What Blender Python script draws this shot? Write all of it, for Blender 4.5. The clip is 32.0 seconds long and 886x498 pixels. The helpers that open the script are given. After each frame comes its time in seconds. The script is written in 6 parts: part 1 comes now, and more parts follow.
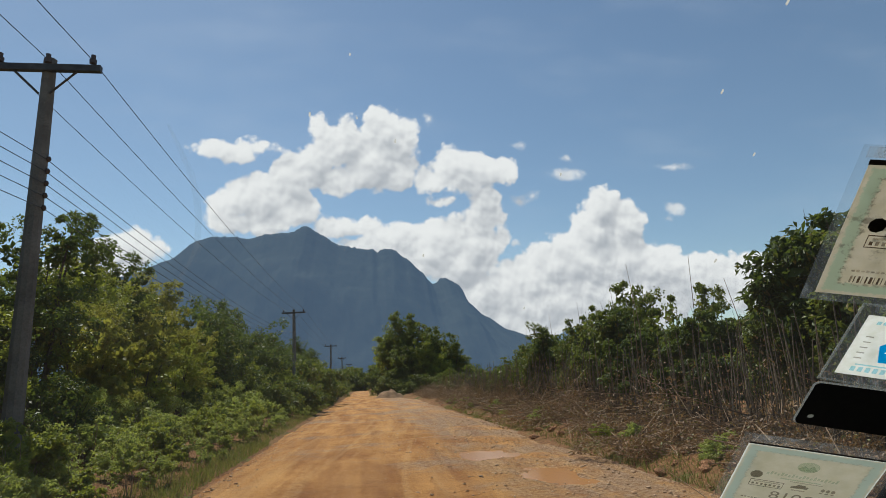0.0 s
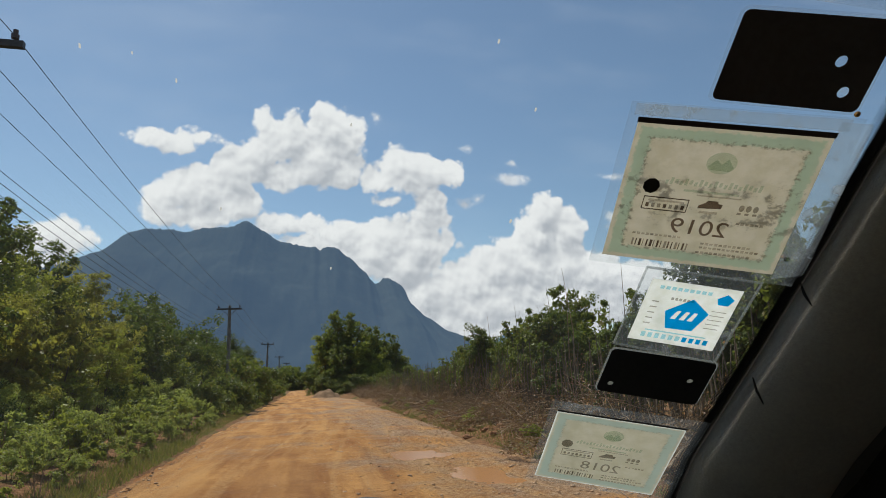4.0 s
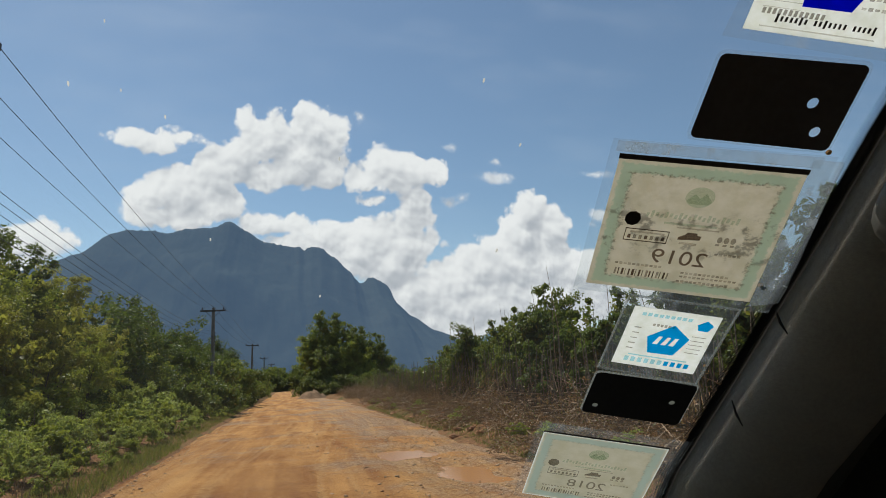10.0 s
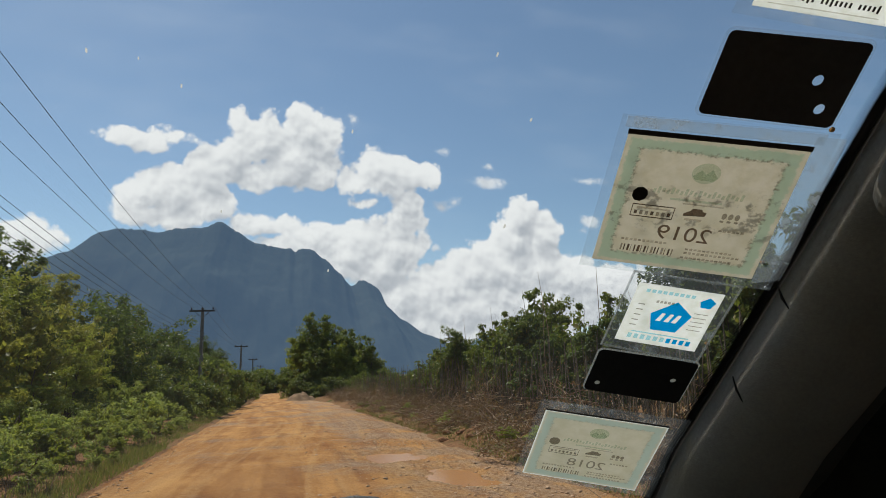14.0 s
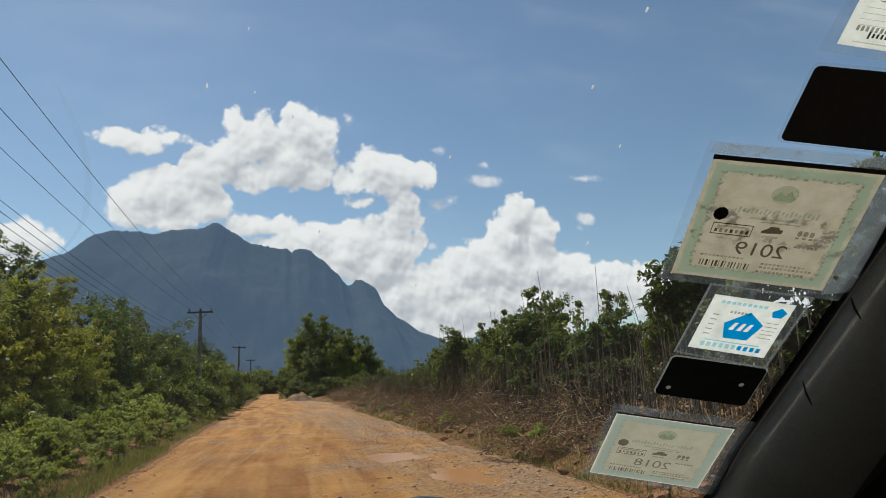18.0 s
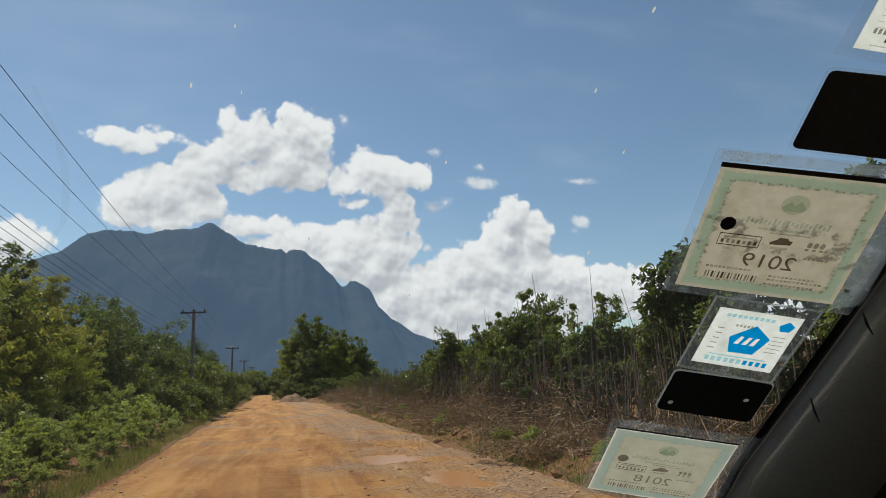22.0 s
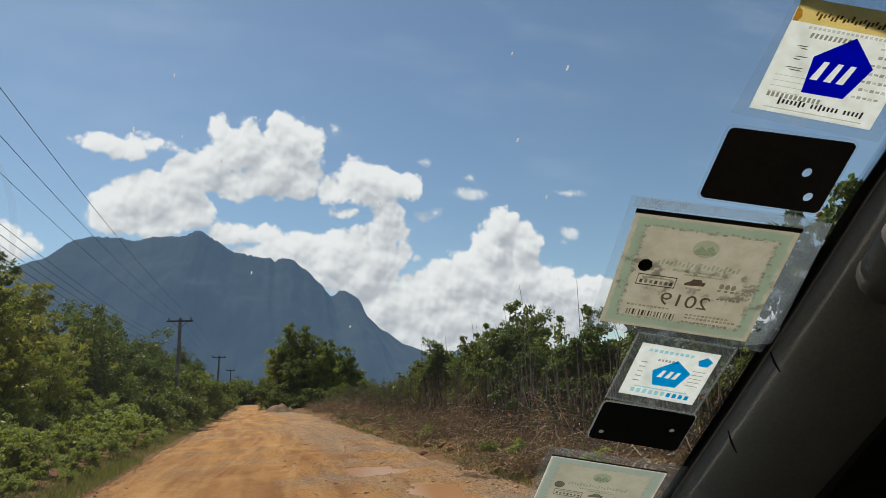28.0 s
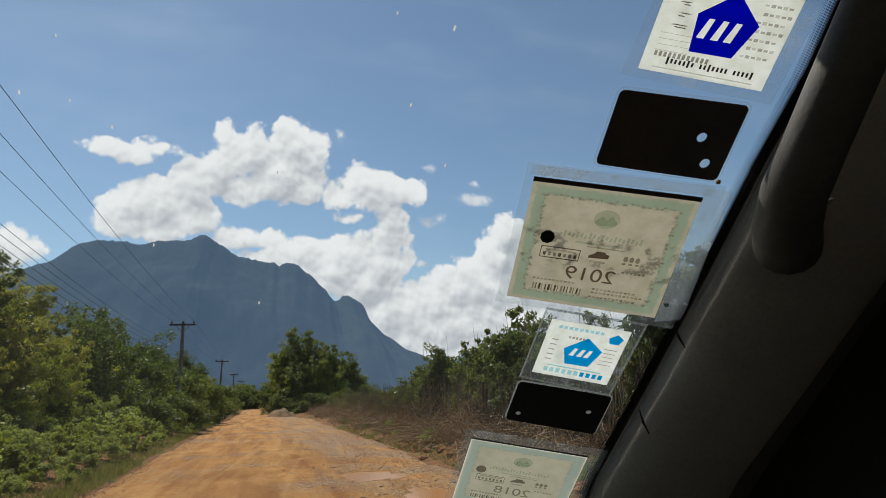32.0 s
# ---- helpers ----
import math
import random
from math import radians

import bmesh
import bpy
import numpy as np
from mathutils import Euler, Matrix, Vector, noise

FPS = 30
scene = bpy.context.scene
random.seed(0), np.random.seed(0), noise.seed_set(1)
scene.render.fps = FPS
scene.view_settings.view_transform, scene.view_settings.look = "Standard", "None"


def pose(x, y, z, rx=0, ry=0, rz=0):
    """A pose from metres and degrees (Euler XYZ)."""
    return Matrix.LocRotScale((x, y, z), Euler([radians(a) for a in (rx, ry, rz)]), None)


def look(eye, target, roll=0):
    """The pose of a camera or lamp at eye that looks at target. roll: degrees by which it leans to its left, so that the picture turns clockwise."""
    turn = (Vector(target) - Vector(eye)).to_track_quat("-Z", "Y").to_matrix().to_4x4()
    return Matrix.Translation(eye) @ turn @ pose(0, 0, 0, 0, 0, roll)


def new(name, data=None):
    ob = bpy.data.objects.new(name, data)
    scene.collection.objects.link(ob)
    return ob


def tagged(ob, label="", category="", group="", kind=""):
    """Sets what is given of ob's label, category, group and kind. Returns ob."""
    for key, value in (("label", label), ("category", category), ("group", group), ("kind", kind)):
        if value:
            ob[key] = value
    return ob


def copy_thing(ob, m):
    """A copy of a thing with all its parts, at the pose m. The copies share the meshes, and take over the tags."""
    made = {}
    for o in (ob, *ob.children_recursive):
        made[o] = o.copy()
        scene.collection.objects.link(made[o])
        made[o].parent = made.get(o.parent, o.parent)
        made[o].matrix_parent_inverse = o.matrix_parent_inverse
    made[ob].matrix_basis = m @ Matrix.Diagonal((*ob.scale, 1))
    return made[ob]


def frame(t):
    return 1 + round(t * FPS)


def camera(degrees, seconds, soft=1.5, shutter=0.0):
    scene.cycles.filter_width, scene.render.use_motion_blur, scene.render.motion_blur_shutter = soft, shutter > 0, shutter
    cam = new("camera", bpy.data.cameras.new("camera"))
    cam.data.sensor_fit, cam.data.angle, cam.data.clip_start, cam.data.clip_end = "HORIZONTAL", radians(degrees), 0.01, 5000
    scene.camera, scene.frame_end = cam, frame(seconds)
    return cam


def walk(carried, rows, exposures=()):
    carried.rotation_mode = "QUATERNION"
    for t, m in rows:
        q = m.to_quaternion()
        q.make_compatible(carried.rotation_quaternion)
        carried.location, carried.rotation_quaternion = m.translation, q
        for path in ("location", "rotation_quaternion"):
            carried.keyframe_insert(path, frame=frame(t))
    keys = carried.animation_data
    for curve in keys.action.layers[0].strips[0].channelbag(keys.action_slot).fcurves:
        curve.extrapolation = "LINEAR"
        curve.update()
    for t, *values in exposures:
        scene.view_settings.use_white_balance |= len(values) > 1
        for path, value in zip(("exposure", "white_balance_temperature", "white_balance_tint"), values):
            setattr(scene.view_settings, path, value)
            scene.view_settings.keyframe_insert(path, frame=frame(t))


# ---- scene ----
cam = camera(70.86, 32.0, soft=0.65)


def view(x, y, z, yaw, pitch, roll):
    """The pose of the hand-held camera in the cab: degrees to the left, up, and leaning to its left."""
    return pose(x, y, z, 90 + pitch, 0, yaw) @ pose(0, 0, 0, 0, 0, roll)


walk(cam, [
    (0, view(0.3621, 0.0194, 1.6389, -7.206, 11.909, -2.564)),
    (0.5, view(0.3683, 0.0374, 1.6318, -8.385, 11.780, -2.790)),
    (1, view(0.3704, 0.0279, 1.6483, -9.461, 11.771, -2.594)),
    (1.5, view(0.4065, 0.0253, 1.6389, -10.701, 11.752, -2.529)),
    (2, view(0.4326, 0.0271, 1.6323, -11.479, 11.789, -2.336)),
    (2.5, view(0.4343, 0.0189, 1.6212, -11.896, 11.776, -2.078)),
    (4.5, view(0.4991, 0.0257, 1.6004, -12.557, 11.831, -1.717)),
    (5, view(0.5013, 0.0188, 1.6035, -12.573, 11.874, -1.602)),
    (5.5, view(0.4717, 0.0344, 1.5700, -12.635, 11.874, -1.522)),
    (6, view(0.4343, 0.0271, 1.5701, -12.736, 11.968, -1.287)),
    (6.5, view(0.4162, 0.0184, 1.5865, -12.870, 12.059, -1.310)),
    (7, view(0.4137, 0.0240, 1.6020, -12.987, 11.895, -2.122)),
    (7.5, view(0.4041, 0.0169, 1.6096, -13.057, 11.829, -2.095)),
    (8, view(0.3992, 0.0182, 1.6014, -13.178, 11.716, -2.293)),
    (8.5, view(0.4051, 0.0348, 1.5844, -13.403, 11.725, -2.560)),
    (9, view(0.4095, 0.0296, 1.5977, -13.550, 11.670, -2.549)),
    (9.5, view(0.4431, 0.0166, 1.6124, -13.685, 11.672, -2.610)),
    (10, view(0.4816, 0.0104, 1.6242, -13.881, 11.646, -2.593)),
    (10.5, view(0.5176, 0.0048, 1.6180, -13.996, 11.678, -2.347)),
    (11, view(0.5198, 0.0235, 1.5819, -14.093, 11.652, -2.243)),
    (11.5, view(0.5208, 0.0251, 1.5527, -14.281, 11.743, -1.955)),
    (12, view(0.5186, 0.0117, 1.5709, -14.353, 11.794, -2.010)),
    (12.5, view(0.5193, 0.0195, 1.5832, -14.479, 11.900, -1.799)),
    (13, view(0.5050, 0.0172, 1.5828, -14.538, 11.987, -1.469)),
    (13.5, view(0.5042, -0.0007, 1.5863, -14.604, 11.977, -1.794)),
    (14, view(0.4660, 0.0113, 1.5990, -14.694, 11.984, -1.794)),
    (14.5, view(0.4290, 0.0171, 1.5875, -14.768, 12.032, -1.680)),
    (16.5, view(0.3852, -0.0145, 1.6207, -14.954, 12.027, -2.038)),
    (17, view(0.3811, -0.0072, 1.6043, -14.918, 11.941, -2.082)),
    (17.5, view(0.3871, -0.0128, 1.6071, -14.975, 11.856, -2.435)),
    (18, view(0.3779, -0.0054, 1.6103, -15.015, 11.844, -2.469)),
    (18.5, view(0.3829, 0.0070, 1.5914, -15.120, 11.770, -2.679)),
    (19, view(0.3961, 0.0059, 1.5864, -15.203, 11.776, -2.660)),
    (19.5, view(0.4083, 0.0020, 1.6035, -15.270, 11.754, -2.748)),
    (20, view(0.4058, -0.0123, 1.6302, -15.370, 11.817, -2.602)),
    (20.5, view(0.3960, -0.0076, 1.6328, -15.376, 11.863, -2.341)),
    (21, view(0.4002, 0.0001, 1.6203, -15.391, 11.745, -2.502)),
    (21.5, view(0.4125, -0.0060, 1.6408, -15.504, 11.833, -2.530)),
    (22, view(0.3835, 0.0151, 1.6211, -15.507, 11.981, -2.170)),
    (22.5, view(0.3518, 0.0549, 1.5919, -15.605, 12.071, -1.957)),
    (23, view(0.3355, 0.0501, 1.5986, -15.720, 12.126, -2.264)),
    (23.5, view(0.3181, 0.0525, 1.5926, -15.772, 12.314, -2.154)),
    (24, view(0.3373, 0.0741, 1.5707, -15.909, 12.357, -2.327)),
    (24.5, view(0.3616, 0.0293, 1.6034, -15.998, 12.370, -2.659)),
    (25, view(0.3926, -0.0357, 1.6836, -16.037, 12.456, -2.689)),
    (25.5, view(0.4164, -0.0381, 1.6885, -16.048, 12.460, -2.568)),
    (27.5, view(0.4177, -0.0355, 1.6526, -16.439, 12.741, -2.129)),
    (28, view(0.4227, -0.0257, 1.6369, -16.515, 12.897, -1.802)),
    (28.5, view(0.4607, -0.0269, 1.6323, -16.596, 12.858, -2.056)),
    (29, view(0.5000, -0.0440, 1.6389, -16.570, 12.953, -1.689)),
    (29.5, view(0.5196, -0.0391, 1.6463, -16.642, 13.055, -1.423)),
    (30, view(0.5118, -0.0475, 1.6706, -16.771, 13.171, -1.376)),
    (30.5, view(0.5480, -0.0403, 1.6497, -16.719, 13.235, -1.398)),
    (31, view(0.5583, -0.0229, 1.6264, -16.662, 13.296, -1.297)),
    (31.5, view(0.5157, -0.0161, 1.6279, -16.483, 13.354, -1.280)),
    (32, view(0.5119, -0.0297, 1.6095, -16.146, 13.444, -1.319)),
], [(0, 0.0)])

# ---- world, sun ----
SUN_AZ, SUN_EL = -30.0, 56.0   # degrees from straight ahead (to the right), above the horizon
sun_dir = Vector((math.sin(radians(SUN_AZ)) * math.cos(radians(SUN_EL)), math.cos(radians(SUN_AZ)) * math.cos(radians(SUN_EL)), math.sin(radians(SUN_EL))))
sun_data = bpy.data.lights.new("sun", "SUN")
sun_data.energy, sun_data.angle, sun_data.color = 4.2, radians(0.55), (1.0, 0.94, 0.85)
sun = new("sun", sun_data)
sun.matrix_world = look(sun_dir * 100, (0, 0, 0))

world = bpy.data.worlds.new("sky")
world.use_nodes = True
scene.world = world


class Nodes:
    """Short hand for node trees."""

    def __init__(self, tree):
        self.tree = tree
        tree.nodes.clear()

    def add(self, kind, ins=None, **attrs):
        n = self.tree.nodes.new(kind)
        for k, v in attrs.items():
            setattr(n, k, v)
        for k, v in (ins or {}).items():
            self.put(n, k, v)
        return n

    def put(self, n, k, v):
        sock = n.inputs[k]
        if isinstance(v, bpy.types.NodeSocket):
            self.tree.links.new(v, sock)
        elif isinstance(v, bpy.types.Node):
            self.tree.links.new(v.outputs[0], sock)
        else:
            sock.default_value = v

    def math(self, op, a, b=0.0, clamp=False):
        return self.add("ShaderNodeMath", {0: a, 1: b}, operation=op, use_clamp=clamp).outputs[0]

    def mix(self, fac, a, b):
        n = self.add("ShaderNodeMix", data_type="RGBA")
        self.put(n, 0, fac)
        self.put(n, 6, a)
        self.put(n, 7, b)
        return n.outputs[2]

    def noise(self, vec, scale, detail=4.0, rough=0.55):
        n = self.add("ShaderNodeTexNoise", {"Scale": scale, "Detail": detail, "Roughness": rough})
        if vec is not None:
            self.put(n, "Vector", vec)
        return n

    def ramp(self, fac, a, b, smooth=True):
        n = self.add("ShaderNodeMapRange", {"From Min": a, "From Max": b}, interpolation_type="SMOOTHSTEP" if smooth else "LINEAR")
        self.put(n, "Value", fac)
        return n.outputs[0]


# clouds ahead, as heaps of rounded masses: across, up (per unit ahead), half width, half height
CLOUD_WISP = [(-0.252, 0.39, 0.027, 0.017), (-0.209, 0.379, 0.032, 0.019), (-0.163, 0.394, 0.024, 0.014)]
CLOUD_WEST = [(-0.226, 0.28, 0.027, 0.032), (-0.205, 0.302, 0.03, 0.031), (-0.165, 0.311, 0.039, 0.04), (-0.123, 0.335, 0.038, 0.043), (-0.08, 0.364, 0.034, 0.044),
              (-0.073, 0.414, 0.02, 0.028), (-0.036, 0.393, 0.034, 0.043), (-0.022, 0.421, 0.015, 0.019), (0.032, 0.423, 0.035, 0.044), (0.064, 0.402, 0.034, 0.038),
              (0.015, 0.359, 0.057, 0.043), (0.058, 0.352, 0.03, 0.036), (-0.047, 0.334, 0.048, 0.023), (-0.11, 0.289, 0.041, 0.03), (-0.152, 0.271, 0.062, 0.029)]
CLOUD_MID = [(0.11, 0.334, 0.036, 0.019), (0.156, 0.359, 0.039, 0.035), (0.194, 0.351, 0.036, 0.033), (0.231, 0.350, 0.027, 0.024), (0.169, 0.331, 0.052, 0.017),
             (0.201, 0.294, 0.026, 0.034), (0.2, 0.259, 0.031, 0.024), (0.126, 0.294, 0.014, 0.008)]
CLOUD_LOW = [(-0.048, 0.256, 0.036, 0.019), (0.007, 0.248, 0.05, 0.019), (0.066, 0.238, 0.052, 0.021), (0.125, 0.243, 0.05, 0.029), (0.178, 0.231, 0.049, 0.033),
             (0.225, 0.227, 0.024, 0.022), (0.152, 0.19, 0.063, 0.043), (0.1, 0.208, 0.07, 0.037), (0.032, 0.216, 0.076, 0.025), (0.182, 0.146, 0.047, 0.037)]
CLOUD_EAST = [(0.406, 0.283, 0.035, 0.034), (0.386, 0.243, 0.046, 0.039), (0.443, 0.256, 0.035, 0.036), (0.37, 0.196, 0.072, 0.046), (0.316, 0.184, 0.05, 0.037),
              (0.268, 0.166, 0.051, 0.033), (0.226, 0.139, 0.051, 0.032), (0.435, 0.196, 0.068, 0.045), (0.494, 0.175, 0.069, 0.039), (0.566, 0.157, 0.094, 0.041)]
CLOUD_BASE = [(0.294, 0.118, 0.115, 0.043), (0.43, 0.13, 0.165, 0.053), (0.685, 0.142, 0.127, 0.051), (0.203, 0.106, 0.063, 0.026), (0.329, 0.073, 0.197, 0.036),
              (0.821, 0.125, 0.147, 0.048), (0.964, 0.103, 0.156, 0.047), (-0.367, 0.225, 0.05, 0.03), (-0.42, 0.19, 0.07, 0.03)]
CLOUD_BITS = [(0.35, 0.34, 0.033, 0.013), (0.263, 0.297, 0.019, 0.009), (0.285, 0.305, 0.012, 0.008), (0.546, 0.353, 0.033, 0.007), (0.54, 0.278, 0.022, 0.013),
              (0.523, 0.259, 0.009, 0.005), (0.11, 0.443, 0.008, 0.01), (0.271, 0.394, 0.013, 0.008), (0.352, 0.372, 0.011, 0.007), (0.25, 0.218, 0.01, 0.008)]

w = Nodes(world.node_tree)
sky = w.add("ShaderNodeTexSky", sky_type="NISHITA", sun_disc=False, sun_elevation=radians(SUN_EL), sun_rotation=radians(SUN_AZ),
            air_density=1.0, dust_density=0.25, ozone_density=1.35)
coord = w.add("ShaderNodeTexCoord").outputs["Generated"]
sep = w.add("ShaderNodeSeparateXYZ", {0: coord})
ahead = w.math("MAXIMUM", sep.outputs[1], 0.02)
flat = w.add("ShaderNodeCombineXYZ", {0: w.math("DIVIDE", sep.outputs[0], ahead), 1: w.math("DIVIDE", sep.outputs[2], ahead)}).outputs[0]
warp1 = w.noise(flat, 11.0, 2.0, 0.5)
warp2 = w.noise(flat, 48.0, 4.0, 0.6)


def vec(op, a, b, c=None):
    return w.add("ShaderNodeVectorMath", {0: a, 1: b} if c is None else {0: a, 1: b, 2: c}, operation=op)


bent = vec("MULTIPLY_ADD", warp1.outputs["Color"], (0.022, 0.022, 0), (-0.011, -0.011, 0))
bent = vec("ADD", bent.outputs[0], vec("MULTIPLY_ADD", warp2.outputs["Color"], (0.008, 0.008, 0), (-0.004, -0.004, 0)).outputs[0])
bent = vec("ADD", flat, bent.outputs[0]).outputs[0]


def heap(masses, where):
    """How deep a direction lies in a heap of rounded masses that run into one another: 0 on the outline."""
    best = None
    for x, z, a, b in masses:
        d = vec("LENGTH", vec("MULTIPLY_ADD", where, (1 / a, 1 / b, 0), (-x / a, -z / b, 0)).outputs[0], (0, 0, 0))
        m = min(1.3, min(a, b) / 0.03)
        v = w.add("ShaderNodeMath", {0: d.outputs["Value"], 1: -m, 2: m}, operation="MULTIPLY_ADD").outputs[0]
        best = v if best is None else w.add("ShaderNodeMath", {0: best, 1: v, 2: 0.18}, operation="SMOOTH_MAX").outputs[0]
    return best


ALL_CLOUDS = CLOUD_WISP + CLOUD_WEST + CLOUD_MID + CLOUD_LOW + CLOUD_EAST + CLOUD_BASE


def bulges(where, scale, detail=2.6):
    """Rounded heads of many sizes with creases between them, about 0 on the whole."""
    v = w.add("ShaderNodeTexVoronoi", {"Vector": where, "Scale": scale, "Smoothness": 0.15, "Detail": detail, "Roughness": 0.42, "Lacunarity": 2.4}, feature="SMOOTH_F1", voronoi_dimensions="2D", normalize=True)
    return w.math("MULTIPLY", w.math("SUBTRACT", 0.27, v.outputs["Distance"]), 3.2)


# depth in the clouds, with rounded heads of many sizes on it
deep, heads = heap(ALL_CLOUDS, bent), bulges(bent, 25.0)
frayed = w.math("SUBTRACT", w.noise(flat, 70.0, 5.0, 0.6).outputs[0], 0.5)
body = w.math("ADD", w.math("ADD", deep, 0.12), w.math("MULTIPLY", heads, 0.42))
bits = w.math("ADD", w.math("MULTIPLY", heap(CLOUD_BITS, bent), 1.3), w.math("MULTIPLY", frayed, 0.8))
mask = w.math("MAXIMUM", w.ramp(w.math("ADD", body, w.math("MULTIPLY", frayed, 0.32)), -0.08, 0.20), w.math("MULTIPLY", w.ramp(bits, -0.10, 0.42), 0.8))
# the sunlit side of every head: depth here against depth a little way towards the sun
slope = w.math("SUBTRACT", heads, bulges(vec("ADD", bent, (-0.004, 0.009, 0)).outputs[0], 25.0))
wide = w.math("SUBTRACT", deep, heap(ALL_CLOUDS, vec("ADD", bent, (-0.012, 0.030, 0)).outputs[0]))
swell = w.noise(bent, 13.0, 2.0, 0.5).outputs[0]
light = w.math("ADD", w.math("MULTIPLY", slope, 0.33), w.math("ADD", w.math("MULTIPLY", wide, 0.38), w.math("MULTIPLY", w.math("SUBTRACT", swell, 0.5), 0.6)))
light = w.math("SUBTRACT", light, w.math("MULTIPLY", w.ramp(deep, 0.1, 0.9), 0.20))
lit = w.ramp(light, -0.60, 0.34)
white = w.mix(lit, (0.47, 0.50, 0.555, 1), (0.93, 0.935, 0.945, 1))
high = w.noise(w.add("ShaderNodeMapping", {0: flat, "Scale": (1.0, 3.0, 1.0), "Rotation": (0, 0, 0.3)}), 2.2, 5.0, 0.6)
veil = w.math("MULTIPLY", w.ramp(high.outputs[0], 0.45, 0.8), 0.13)
front = w.ramp(sep.outputs[1], 0.05, 0.3)
SKY, CLOUD = 0.098, 0.93
blue = w.add("ShaderNodeVectorMath", {0: sky.outputs[0], 1: (SKY * 0.985, SKY * 1.025, SKY * 0.985)}, operation="MULTIPLY").outputs[0]
cl = w.add("ShaderNodeVectorMath", {0: white, 3: CLOUD}, operation="SCALE").outputs[0]
soft_sky = w.mix(veil, blue, (0.7, 0.76, 0.85, 1))
col = w.mix(w.math("MULTIPLY", mask, front), soft_sky, cl)
bg = w.add("ShaderNodeBackground", {0: col, 1: 1.0})
w.add("ShaderNodeOutputWorld", {0: bg})

# ---- materials ----


def material(name):
    m = bpy.data.materials.new(name)
    m.use_nodes = True
    return m, Nodes(m.node_tree)


def paint(name, dark, light, rough=0.8, scale=8.0, fine=60.0, metal=0.0, bump=0.0, bump_scale=40.0, spec=0.4):
    """A surface of two tones with coarse and fine variation."""
    m, n = material(name)
    pos = n.add("ShaderNodeTexCoord").outputs["Object"]
    a, b = n.noise(pos, scale, 5, 0.6), n.noise(pos, fine, 4, 0.6)
    f = n.math("ADD", n.math("MULTIPLY", a.outputs[0], 0.65), n.math("MULTIPLY", b.outputs[0], 0.35))
    c = n.mix(n.ramp(f, 0.32, 0.68), (*dark, 1), (*light, 1))
    p = n.add("ShaderNodeBsdfPrincipled", {"Base Color": c, "Roughness": rough, "Metallic": metal, "Specular IOR Level": spec})
    if bump:
        n.put(p, "Normal", n.add("ShaderNodeBump", {"Height": n.noise(pos, bump_scale, 5, 0.6).outputs[0], "Strength": bump, "Distance": 0.02}).outputs[0])
    n.add("ShaderNodeOutputMaterial", {0: p.outputs[0]})
    return m


def leafy(name, dark, light, dry=(0.20, 0.16, 0.04), dry_share=0.06, through_light=0.36):
    """Leaves: every leaf its own tone, gloss on top, light through the blade."""
    m, n = material(name)
    isl = n.add("ShaderNodeNewGeometry").outputs["Random Per Island"]
    obj = n.add("ShaderNodeObjectInfo").outputs["Random"]
    big = n.noise(n.add("ShaderNodeNewGeometry").outputs["Position"], 0.55, 3, 0.6).outputs[0]
    f = n.math("ADD", n.math("MULTIPLY", isl, 0.55), n.math("ADD", n.math("MULTIPLY", n.math("SUBTRACT", obj, 0.3), 0.5), n.math("MULTIPLY", n.math("SUBTRACT", big, 0.35), 0.9)), clamp=True)
    c = n.mix(f, (*dark, 1), (*light, 1))
    c = n.mix(n.ramp(isl, 1.0 - dry_share, 1.0 - dry_share * 0.5), c, (*dry, 1))
    p = n.add("ShaderNodeBsdfPrincipled", {"Base Color": c, "Roughness": 0.5, "Specular IOR Level": 0.32})
    t = n.add("ShaderNodeBsdfTranslucent", {"Color": n.mix(0.5, c, (light[0] * 1.5, light[1] * 1.5, light[2] * 0.8, 1))})
    s = n.add("ShaderNodeMixShader", {0: through_light, 1: p.outputs[0], 2: t.outputs[0]})
    n.add("ShaderNodeOutputMaterial", {0: s.outputs[0]})
    return m


def plain(name, colour, rough=0.6, metal=0.0, spec=0.4):
    return paint(name, tuple(v * 0.9 for v in colour), tuple(min(1, v * 1.08) for v in colour), rough, 12, 90, metal, 0, 40, spec)


LEAF_HEDGE = leafy("hedge_leaves", (0.055, 0.088, 0.015), (0.330, 0.360, 0.062), through_light=0.42)
LEAF_OLIVE = leafy("olive_leaves", (0.095, 0.102, 0.020), (0.350, 0.345, 0.075), dry_share=0.12, through_light=0.46)
LEAF_DARK = leafy("dark_leaves", (0.026, 0.050, 0.012), (0.130, 0.172, 0.038), through_light=0.36)
LEAF_WEED = leafy("weed_leaves", (0.110, 0.145, 0.040), (0.380, 0.430, 0.120), dry_share=0.16, through_light=0.46)
LEAF_SHRUB = leafy("shrub_leaves", (0.042, 0.072, 0.015), (0.180, 0.215, 0.045), dry_share=0.12, through_light=0.38)
LEAF_BROWN = leafy("withered_leaves", (0.105, 0.055, 0.026), (0.40, 0.250, 0.130), dry=(0.13, 0.15, 0.04), dry_share=0.12, through_light=0.22)
GRASS = leafy("grass_blades", (0.070, 0.095, 0.020), (0.200, 0.210, 0.060), dry=(0.30, 0.22, 0.09), dry_share=0.25)
BARK = paint("bark", (0.045, 0.035, 0.025), (0.14, 0.11, 0.08), 0.9, 6, 50, 0, 0.6, 30)
TWIG = paint("dry_twigs", (0.17, 0.115, 0.07), (0.46, 0.33, 0.21), 0.9, 10, 60)
